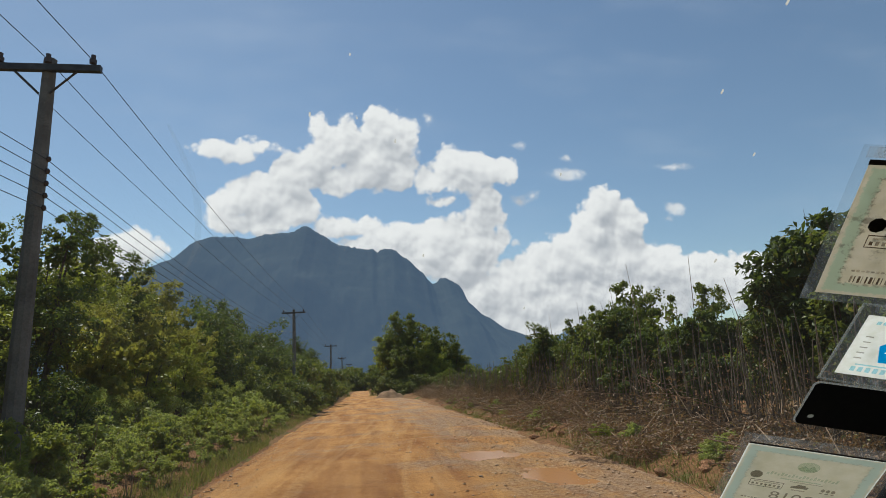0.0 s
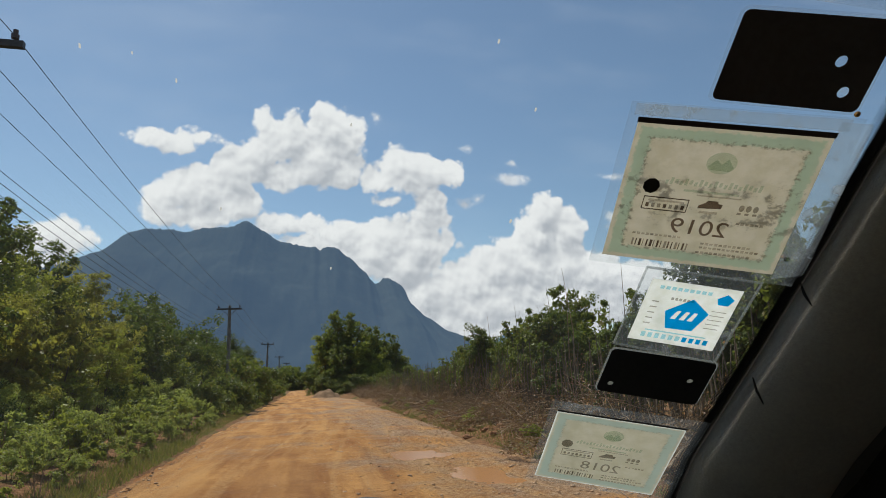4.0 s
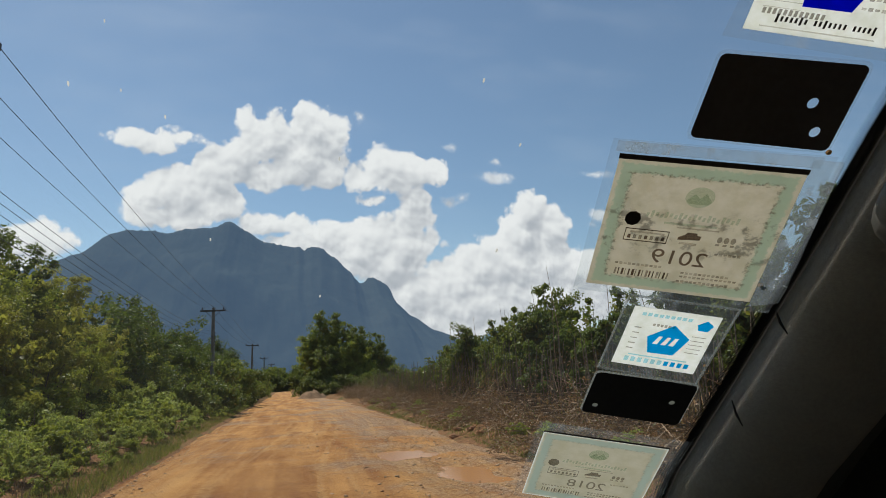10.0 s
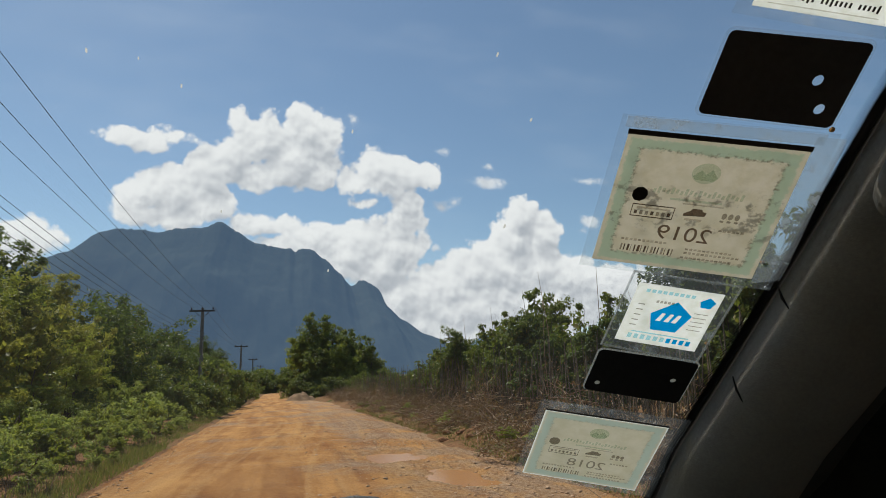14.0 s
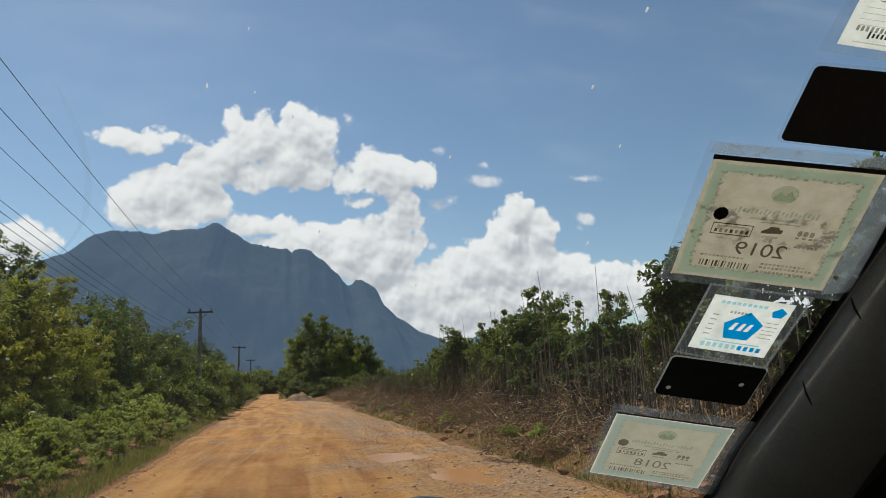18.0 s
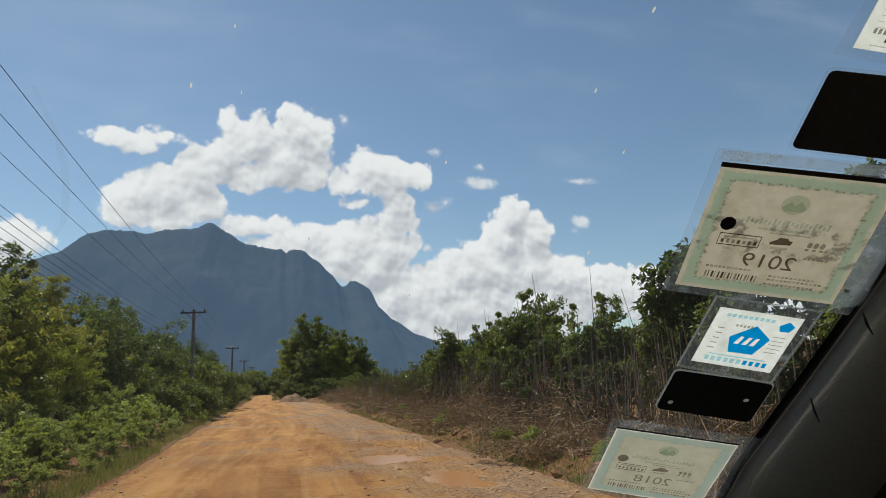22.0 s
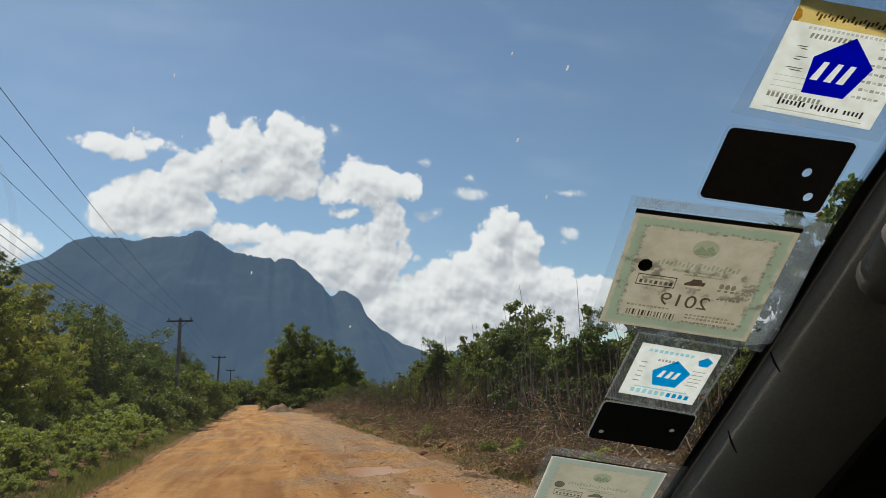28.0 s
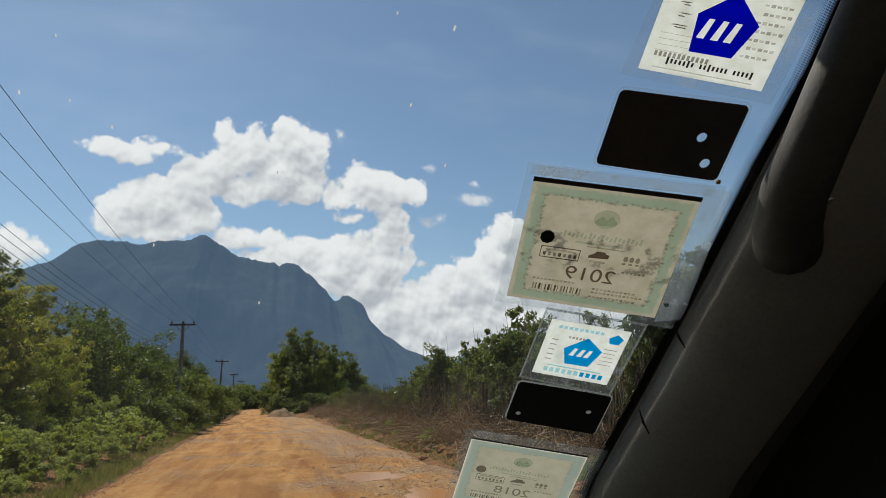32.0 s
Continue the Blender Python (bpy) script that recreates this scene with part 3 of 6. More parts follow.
POLE_X, POLE_Y = -6.05, (12.5, 57.0, 108.0, 160.0, 212.0, -32.0)
pole = utility_pole()
pole.matrix_basis = pose(POLE_X, POLE_Y[0], 0.25, 0, 0.6, 0)
for k, y in enumerate(POLE_Y[1:]):
    copy_thing(pole, pose(POLE_X + 0.1 * (k % 2), y, 0.25, 0, (-0.8, 0.7, -0.5, 0.4, 0.3)[k], 2 * (k - 2)))
span = sorted(POLE_Y)
for k, (dx, z) in enumerate([(-0.88, 8.42), (0.02, 8.42), (0.88, 8.42), (0.19, 6.25), (0.19, 6.0), (0.19, 5.75), (0.19, 5.5), (0.19, 5.25)]):
    bm = bmesh.new()
    for a, b in zip(span, span[1:]):
        pts = []
        for i in range(25):
            u = i / 24
            pts.append((POLE_X + dx, a + (b - a) * u, z - (0.45 if k < 3 else 0.6) * 4 * u * (1 - u)))
        tube(bm, pts, 0.0085 if k < 3 else 0.0075, 5, caps=False)
    ob = part("power_wire", bm, WIRE)
    tagged(ob, "thin black power wire strung between the concrete poles", "power wire", "wires of the power line")

# ---- plants ----


def stems_mesh(name, n, height, spread, radius, mat):
    bm = bmesh.new()
    for k in range(n):
        a, s = rng.uniform(0, math.tau), rng.uniform(0.2, 1) * spread
        x, y, h = math.cos(a) * s, math.sin(a) * s, height * rng.uniform(0.7, 1.1)
        bx, by = x * 0.25, y * 0.25
        pts = [(bx, by, -0.15), (bx + x * 0.25, by + y * 0.25, h * 0.4), (x * 0.8 + rng.normal(0, 0.06), y * 0.8 + rng.normal(0, 0.06), h * 0.8), (x + rng.normal(0, 0.1), y + rng.normal(0, 0.1), h)]
        tube(bm, pts, [radius, radius * 0.8, radius * 0.5, radius * 0.2], 5, caps=False)
    me = bpy.data.meshes.new(name)
    bm.to_mesh(me)
    bm.free()
    me.materials.append(mat)
    return me


def plant(name, stems, foliage, at, scale, turn, label, category, group, crown_z):
    root = empty(name, at, label, category, group)
    root.rotation_euler = (0, 0, turn)
    root.scale = scale
    s = new("stems", stems)
    s.parent = root
    f = new("foliage", foliage)
    f.parent = root
    f.location = (0, 0, crown_z)
    return root


# growth of the bank: small bushes in front, larger ones and trees behind; leaf size stays true at every size
bank_low = lobed_meshes("low_bush_foliage", LEAF_DARK, 1, 5200, 9, 70, 1.35, 2.5, 0.095, 0.05, 0.18) + lobed_meshes("low_bush_foliage", LEAF_WEED, 2, 5200, 9, 70, 1.35, 2.5, 0.08, 0.05, 0.18) + lobed_meshes("low_bush_foliage", LEAF_HEDGE, 2, 5200, 9, 70, 1.35, 2.5, 0.085, 0.05, 0.18)
bank_mid = lobed_meshes("olive_bush_foliage", LEAF_OLIVE, 2, 9000, 12, 84, 2.0, 4.6, 0.13, 0.12, 0.15, 0.6, 0.3) + lobed_meshes("bush_foliage", LEAF_HEDGE, 3, 9000, 12, 90, 2.0, 4.6, 0.105, 0.12, 0.15) + lobed_meshes("dark_bush_foliage", LEAF_DARK, 2, 9000, 12, 84, 2.0, 4.6, 0.115, 0.12, 0.15)
bank_tall = lobed_meshes("olive_tree_foliage", LEAF_OLIVE, 1, 10000, 14, 96, 2.5, 7.8, 0.15, 0.3, 0.14, 0.6, 0.32) + lobed_meshes("tree_foliage", LEAF_HEDGE, 2, 10000, 14, 96, 2.5, 7.8, 0.125, 0.3, 0.14) + lobed_meshes("dark_tree_foliage", LEAF_DARK, 1, 10000, 14, 96, 2.5, 7.8, 0.135, 0.3, 0.14)
far_mid = lobed_meshes("far_bush_foliage", LEAF_HEDGE, 2, 2600, 8, 60, 2.1, 4.6, 0.19, 0.08, 0.24) + lobed_meshes("far_dark_bush_foliage", LEAF_DARK, 2, 2600, 8, 60, 2.1, 4.6, 0.19, 0.08, 0.24)
far_tall = lobed_meshes("far_tree_foliage", LEAF_DARK, 3, 3200, 9, 70, 2.6, 7.4, 0.22, 0.2, 0.22)
low_stems = [stems_mesh("bush_stems", 8, 2.0, 0.8, 0.02, BARK) for k in range(2)]
mid_stems = [stems_mesh("bush_stems", 7, 3.7, 1.1, 0.04, BARK) for k in range(2)]
tall_stems = [stems_mesh("tree_stems", 4, 6.4, 1.2, 0.085, BARK) for k in range(2)]


def bank_row(x0, step, near, far_m, stems, jitter, label, category, group, y0=5.0, y1=105.0, h=1.0):
    y, k = -9.0, 0
    while y < y1:
        fine_leaved = y0 < y < 34
        me = near[int(rng.integers(0, len(near)))] if fine_leaved else far_m[int(rng.integers(0, len(far_m)))]
        s = rng.uniform(0.74, 1.16) * h * (0.9 if category == "tree" and y < 22 else 1.0)
        plant("roadside_bush" if category == "bush" else "bank_tree", stems[k % 2], me, (x0 + rng.normal(0, jitter), y, 0.12), (s, s, s * rng.uniform(0.9, 1.1)), rng.uniform(0, 6.28), label, category, group, 0.0)
        k += 1
        y += step * rng.uniform(0.75, 1.2) * (1.0 if fine_leaved else 1.35)


bank_row(-6.7, 1.7, bank_low, far_mid, low_stems, 0.25, "low yellow-green bush at the foot of the roadside bank", "bush", "low bushes along the bank", 4.0, 34.0, 0.68)
bank_row(-7.9, 2.1, bank_mid, far_mid, mid_stems, 0.4, "dense leafy green bush on the roadside bank", "bush", "bushes along the bank", 6.0, 105.0, 0.95)
bank_row(-9.6, 2.7, bank_tall, far_tall, tall_stems, 0.5, "leafy green tree behind the bushes of the bank", "tree", "trees behind the bank", 9.0, 105.0, 0.92)

# lighter weeds in front of the bank
weed_crowns = lobed_meshes("weed_foliage", LEAF_HEDGE, 2, 1300, 8, 40, 0.66, 1.2, 0.11, 0.04, 0.22, 0.3, 0.5) + lobed_meshes("weed_foliage", LEAF_WEED, 4, 1300, 8, 40, 0.66, 1.2, 0.08, 0.04, 0.22, 0.3, 0.5)
far_weeds = lobed_meshes("weed_foliage", LEAF_WEED, 2, 520, 8, 30, 0.66, 1.2, 0.13, 0.04, 0.22, 0.3, 0.5)
weed_stems = [stems_mesh("weed_stems", 9, 1.05, 0.45, 0.009, TWIG) for q in range(2)]
y, k = 2.0, 0
while y < 62:
    for x0, low, high in ((-3.1, 0.2, 0.36), (-3.65, 0.36, 0.6), (-4.25, 0.5, 0.78), (-4.9, 0.62, 0.92), (-5.6, 0.75, 1.1)):
        if x0 > -3.3 and rng.random() < 0.55:
            continue
        s = rng.uniform(low, high)
        plant("roadside_weed", weed_stems[k % 2], weed_crowns[k % 6] if y < 26 else far_weeds[k % 2], (x0 + rng.normal(0, 0.18), y + rng.uniform(-0.4, 0.4), 0.05), (s * 1.1, s * 1.1, s * rng.uniform(0.8, 1.25)), rng.uniform(0, 6.28),
              "low bright green leafy weed at the road's edge", "weed", "weeds along the road", 0.0)
        k += 1
    y += rng.uniform(0.7, 1.0) * (1 + y * 0.02)


def grass_strip(name, boxes, n, label):
    """Short blades scattered in stretches of the verge."""
    vs, fs, base = [], [], 0
    for (x0, x1, y0, y1), share in boxes:
        m = int(n * share)
        x, y = rng.uniform(x0, x1, m), y0 + (y1 - y0) * rng.uniform(0, 1, m) ** 1.3
        z = np.array([max(ground_height(a, b), -0.02) for a, b in zip(x, y)])
        h = rng.uniform(0.04, 0.16, m)
        d = rng.uniform(0, 6.28, m)
        lean = rng.normal(0, 0.05, (m, 2))
        wx, wy = np.cos(d) * 0.008, np.sin(d) * 0.008
        v = np.stack([np.stack([x - wx, y - wy, z - 0.02], 1), np.stack([x + wx, y + wy, z - 0.02], 1), np.stack([x + lean[:, 0], y + lean[:, 1], z + h], 1)], 1).reshape(-1, 3)
        vs.append(v)
        fs.append(np.arange(len(v)).reshape(-1, 3) + base)
        base += len(v)
    ob = new(name, fast_mesh(name, np.concatenate(vs), np.concatenate(fs), GRASS))
    return tagged(ob, label, "grass", kind="stuff")


grass_strip("verge_grass", [((-3.6, -2.75, 4, 60), 0.5), ((5.0, 5.7, 4, 40), 0.2), ((-3.2, -2.6, 2, 20), 0.2)], 30000, "short patchy grass along both edges of the dirt road")


def scatter_leaves(name, spots, n, leaf, mat, label, category):
    c = np.array([(x, y, z) for x, y, z, r, h in spots])
    r = np.array([(r, r, h) for x, y, z, r, h in spots])
    pick = rng.integers(0, len(spots), n)
    off = rng.normal(0, 0.5, (n, 3))
    p = c[pick] + off * r[pick]
    p[:, 2] = np.maximum(p[:, 2], 0.02)
    v, f = leaves_data(p, unit(off), leaf, leaf * 0.5, 0.1, 1.0, 0.6)
    return tagged(new(name, fast_mesh(name, v, f, mat)), label, category, kind="stuff")


# cut brush lying at the foot of the fence
brush = []
y = 2.0
while y < 75:
    brush.append((6.6 + rng.normal(0, 0.42), y, 0.36, rng.uniform(0.4, 0.8), rng.uniform(0.25, 0.6)))
    if rng.random() < 0.36:
        brush.append((6.75 + rng.normal(0, 0.3), y, 0.6, rng.uniform(0.3, 0.55), rng.uniform(0.55, 0.95)))
    y += rng.uniform(0.4, 1.0)
scatter_leaves("withered_brush", brush, 36000, 0.085, LEAF_BROWN, "heap of cut withered brown brush along the fence", "brush")


def twig_heap(name, spots, per, label):
    bm_v, bm_f, base = [], [], 0
    for x, y, z, r, h in spots:
        for q in range(per):
            a = np.array([x + rng.normal(0, r * 0.6), y + rng.normal(0, r * 0.6), rng.uniform(0.05, 0.2 + h * 1.3)])
            d = rng.normal(0, 1, 3) * np.array([1, 1, 0.35])
            d = d / np.linalg.norm(d) * rng.uniform(0.3, 1.2)
            b = a + d
            b[2] = max(b[2], 0.05)
            t = rng.uniform(0.005, 0.015)
            e = np.array([[t, 0, 0], [-t * 0.5, 0, t * 0.87], [-t * 0.5, t, -t * 0.5]])
            bm_v += [a + e[i] for i in range(3)] + [b + e[i] * 0.4 for i in range(3)]
            bm_f += [(base + i, base + (i + 1) % 3, base + 3 + (i + 1) % 3) for i in range(3)] + [(base + i, base + 3 + (i + 1) % 3, base + 3 + i) for i in range(3)]
            base += 6
    ob = new(name, fast_mesh(name, np.array(bm_v), np.array(bm_f), TWIG))
    return tagged(ob, label, "twigs", kind="stuff")


twig_heap("brush_twigs", brush, 46, "tangle of dry cut twigs at the foot of the fence")



def brush_pile_meshes(k):
    """A mound of cut branches: withered leaves over its back and twigs sticking out."""
    lumps = [(rng.normal(0, 0.35), rng.normal(0, 0.5), rng.uniform(0.35, 0.6), rng.uniform(0.35, 0.75)) for q in range(5)]
    n = 2600
    pick = rng.integers(0, 5, n)
    d = unit(rng.normal(0, 1, (n, 3)))
    d[:, 2] = np.abs(d[:, 2])
    lp = np.array(lumps)[pick]
    p = np.stack([lp[:, 0], lp[:, 1], np.zeros(n)], 1) + d * np.stack([lp[:, 2], lp[:, 2], lp[:, 3]], 1) * rng.uniform(0.72, 1.05, (n, 1))
    v, f = leaves_data(p, d, 0.085, 0.042, 0.2, 0.9, 0.3)
    leaves = fast_mesh("pile_leaves", v, f, LEAF_BROWN)
    bm = bmesh.new()
    for q in range(110):
        x, y, r, h = lumps[q % 5]
        a = Vector(tuple(unit(rng.normal(0, 1, 3))))
        a.z = abs(a.z)
        m = Vector((x + a.x * r * 0.9, y + a.y * r * 0.9, a.z * h * 0.95))
        w2 = Vector((rng.normal(0, 1), rng.normal(0, 1), rng.normal(0, 0.4))).normalized() * rng.uniform(0.15, 0.5)
        e0, e1 = m - w2, m + w2
        e0.z, e1.z = max(0.02, e0.z), max(0.02, e1.z)
        t = rng.uniform(0.004, 0.012)
        tube(bm, [e0, m + Vector((0, 0, rng.normal(0, 0.03))), e1], [t, t * 0.8, t * 0.4], 4, caps=False)
    me = bpy.data.meshes.new("pile_twigs")
    bm.to_mesh(me)
    bm.free()
    me.materials.append(TWIG)
    return leaves, me


piles = [brush_pile_meshes(k) for k in range(4)]
y, k = 6.5, 0
while y < 62:
    root = empty("brush_pile", (6.45 + rng.normal(0, 0.3), y, 0.12), "mound of cut withered branches at the foot of the stake fence", "brush pile", "brush piles along the fence")
    root.rotation_euler = (0, 0, rng.uniform(0, 6.28))
    root.scale = (rng.uniform(0.8, 1.2), rng.uniform(0.8, 1.3), rng.uniform(0.45, 0.95))
    for nm, me in zip(("withered_leaves", "twigs"), piles[k % 4]):
        ob = new(nm, me)
        ob.parent = root
    k += 1
    y += rng.uniform(1.0, 2.3) * (1 + 0.015 * y)
for k in range(20):
    y = 8 + 30 * rng.random()
    x, a, ln = 6.1 + rng.normal(0, 0.45), rng.uniform(0, math.pi), rng.uniform(0.5, 1.3)
    bm = bmesh.new()
    dx, dy = math.cos(a) * ln, math.sin(a) * ln
    r = rng.uniform(0.012, 0.028)
    tube(bm, [(-dx, -dy, 0.0), (rng.normal(0, 0.08), rng.normal(0, 0.08), 0.16), (dx, dy, rng.uniform(0.1, 0.35))], [r, r * 0.8, r * 0.4], 6)
    tube(bm, [(dx * 0.4, dy * 0.4, 0.2), (dx * 0.8 - dy * 0.25, dy * 0.8 + dx * 0.25, 0.4)], [r * 0.5, r * 0.2], 5)
    ob = part("cut_branch", bm, TWIG)
    ob.location = (x, y, max(0.05, ground_height(x, y)) + 0.12)
    tagged(ob, "bare pale cut branch lying on the brush", "branch", "cut branches on the verge")
for k in range(20):
    y = 7 + 40 * rng.random()
    s = rng.uniform(0.22, 0.5)
    plant("roadside_weed", weed_stems[k % 2], weed_crowns[k % 6], (5.75 + rng.normal(0, 0.25) + 0.5 * (k % 3 == 0), y, 0.08), (s * 1.2, s * 1.2, s), rng.uniform(0, 6.28), "small green weed growing among the cut brush", "weed", "weeds among the brush", 0.0)

# clods of turned earth along the right edge
def clod_mesh(k):
    bm = bmesh.new()
    bmesh.ops.create_icosphere(bm, subdivisions=2, radius=1.0)
    for v in bm.verts:
        v.co *= 1 + 0.35 * noise.noise(v.co * 1.7 + Vector((k * 5, 0, 0)))
        v.co.z *= 0.65
    me = bpy.data.meshes.new("earth_clod")
    bm.to_mesh(me)
    bm.free()
    me.materials.append(CLOD)
    return me


CLOD = paint("earth_clods", (0.17, 0.075, 0.034), (0.42, 0.215, 0.10), 0.95, 2.5, 25, 0, 0.8, 12)
PEBBLE = paint("road_stones", (0.36, 0.19, 0.09), (0.62, 0.44, 0.28), 0.9, 9, 60)
clods = [clod_mesh(k) for k in range(4)]
for k in range(240):
    y = 4 + 42 * rng.random() ** 1.3
    s = 0.02 + 0.11 * rng.random() ** 2.2
    x = edge_right(y) + 0.62 + rng.normal(0, 0.28)
    ob = new("earth_clod", clods[k % 4])
    ob.matrix_basis = pose(x, y, max(0.0, ground_height(x, y)) + s * 0.2, rng.uniform(-20, 20), rng.uniform(-20, 20), rng.uniform(0, 360)) @ Matrix.Diagonal((s * 1.3, s, s, 1))
    tagged(ob, "lump of reddish brown turned earth at the road's edge", "earth clod", "clods beside the road")


def pebbles(n):
    b = bmesh.new()
    bmesh.ops.create_icosphere(b, subdivisions=1, radius=1.0)
    bv = np.array([v.co for v in b.verts])
    bf = np.array([[v.index for v in f.verts] for f in b.faces])
    b.free()
    vs, fs = [], []
    for k in range(n):
        y = 3.2 + 40 * rng.random() ** 2.0
        u = rng.random()
        x = edge_left(y) + rng.exponential(0.3) if u < 0.15 else edge_right(y) - rng.exponential(0.9) if u < 0.5 else rng.uniform(0.6, 5)
        if u > 0.7:
            y = 17 + rng.normal(0, 5.0)
            x = 3.2 + rng.normal(0, 0.8)
        s = (0.006 + 0.022 * rng.random() ** 4) * (1.2 if u < 0.7 else 0.8)
        q = bv * (1 + 0.3 * rng.normal(0, 1, (len(bv), 1))) * s * np.array([1.2, 1, 0.6])
        vs.append(q + np.array([x, y, road_height(x, y) + s * 0.2]))
        fs.append(bf + k * len(bv))
    return tagged(new("road_gravel", fast_mesh("road_gravel", np.concatenate(vs), np.concatenate(fs), PEBBLE)), "loose pale gravel and small stones on the dirt road", "gravel", kind="stuff")


pebbles(6500)

# ---- fence of stakes on the far verge ----
stake_meshes = []
for k in range(5):
    bm = bmesh.new()
    h = 1.75 + 0.17 * k
    b = [rng.normal(0, 0.035) for q in range(4)]
    tube(bm, [(0, 0, -0.25), (b[0], b[1], h * 0.5), (b[2], b[3], h)], [0.017, 0.014, 0.008], 6)
    me = bpy.data.meshes.new("stake")
    bm.to_mesh(me)
    bm.free()
    me.materials.append(STAKE)
    stake_meshes.append(me)
fence = empty("stake_fence", (7.5, 25, 0.2), "rough fence of thin weathered grey-brown stakes along the field", "fence")
y = 4.0
k = 0
while y < 62 and k < 295:
    ob = new("stake", stake_meshes[k % 5])
    ob.parent = fence
    ob.matrix_basis = pose(rng.normal(0, 0.12), y - 25, rng.uniform(-0.15, 0.1), rng.normal(0, 4), rng.normal(0, 4), rng.uniform(0, 360))
    y += rng.uniform(0.08, 0.20) * (1 + max(0, y - 20) * 0.02)
    k += 1

def dry_stalks(n):
    """Standing withered stalks with a few shrivelled leaves, between the stakes and the shrubs."""
    x, y = 7.9 + rng.normal(0, 0.5, n), 3.5 + 62 * rng.random(n) ** 1.25
    h = rng.uniform(0.7, 2.3, n)
    a = np.stack([x, y, np.zeros(n)], 1)
    b = a + np.stack([rng.normal(0, 0.16, n), rng.normal(0, 0.16, n), h], 1)
    t = rng.uniform(0.005, 0.011, n)[:, None]
    e = [np.array([1, 0, 0]), np.array([-0.5, 0.87, 0]), np.array([-0.5, -0.87, 0])]
    v = np.stack([a + e[0] * t, a + e[1] * t, a + e[2] * t, b + e[0] * t * 0.4, b + e[1] * t * 0.4, b + e[2] * t * 0.4], 1).reshape(-1, 3)
    i = np.arange(n) * 6
    f = np.concatenate([np.stack([i + q, i + (q + 1) % 3, i + 3 + (q + 1) % 3], 1) for q in range(3)] + [np.stack([i + q, i + 3 + (q + 1) % 3, i + 3 + q], 1) for q in range(3)])
    tagged(new("dry_stalks", fast_mesh("dry_stalks", v, f, STALK)), "thicket of thin dry brown stalks along the fence", "stalks", kind="stuff")
    m = n * 9
    k = rng.integers(0, n, m)
    u = rng.uniform(0.25, 1.0, m)[:, None]
    p = a[k] + (b - a)[k] * u + rng.normal(0, 0.07, (m, 3))
    v, f = leaves_data(p, unit(rng.normal(0, 1, (m, 3))), 0.075, 0.035, 0.9, 0.6, 0.1)
    tagged(new("withered_stalk_leaves", fast_mesh("withered_stalk_leaves", v, f, LEAF_BROWN)), "shrivelled brown leaves on the dry stalks", "withered leaves", kind="stuff")


dry_stalks(1700)

# shrubs of the field behind the fence
shrub_near = lobed_meshes("shrub_foliage", LEAF_SHRUB, 5, 5200, 9, 74, 1.25, 4.2, 0.135, 0.14, 0.22, 0.8, 0.5)
shrub_dark = lobed_meshes("dark_shrub_foliage", LEAF_DARK, 3, 5600, 9, 70, 1.35, 4.2, 0.17, 0.2, 0.22, 0.8, 0.5)
shrub_far = lobed_meshes("far_shrub_foliage", LEAF_SHRUB, 3, 2600, 9, 60, 1.35, 4.2, 0.2, 0.14, 0.24, 0.6, 0.5)
shrub_stems = [stems_mesh("shrub_stems", 12, 3.8, 0.75, 0.018, BARK) for q in range(3)]
FIELD = [(0, 2.6), (6, 3.0), (7.5, 4.7), (9, 4.5), (10.2, 4.4), (12, 4.5), (13.5, 3.5), (16, 3.5), (19, 4.2), (22, 4.7), (26, 4.4), (31, 3.8), (38, 2.8), (46, 2.3), (80, 2.1)]


def field_height(y):
    """Height of the growth behind the fence, seen along the road."""
    return skyline(max(0.0, min(80.0, y)), FIELD)


y, k = 3.0, 0
while y < 75:
    for x0, f in ((8.7, 0.9), (10.2, 1.05), (12.0, 1.12)):
        if x0 > 11 and k % 2:
            continue
        s = field_height(y) * f * rng.uniform(0.72, 1.1) / 4.2
        me = shrub_far[k % 3] if y > 30 or x0 > 11 else shrub_dark[k % 3] if (rng.random() < 0.25 or 10.5 < y < 12.5) else shrub_near[k % 5]
        plant("field_shrub", shrub_stems[k % 3], me, (x0 + rng.normal(0, 0.3), y + rng.uniform(-0.5, 0.5), 0.1), (0.35 + 0.6 * s, 0.35 + 0.6 * s, s), rng.uniform(0, 6.28),
              "leafy green shrub with thin stems behind the stake fence", "shrub", "shrubs behind the fence", 0.0)
        k += 1
    y += rng.uniform(0.95, 1.45) * (1 + y * 0.014)


def canes(name, n):
    """Bare canes that stand up out of the field's shrubs."""
    root = empty(name, (9.0, 20, 0.1), "thin bare canes standing out of the shrubs", "canes")
    for q in range(n):
        bm = bmesh.new()
        x, y, h = rng.normal(0, 0.9), rng.uniform(-8, 16), rng.uniform(3.4, 4.7)
        tube(bm, [(x, y, -0.2), (x + rng.normal(0, 0.1), y, h * 0.6), (x + rng.normal(0, 0.2), y, h)], [0.016, 0.012, 0.005], 5)
        part("cane", bm, TWIG, root)


canes("bare_canes", 7)

# ---- trees ----


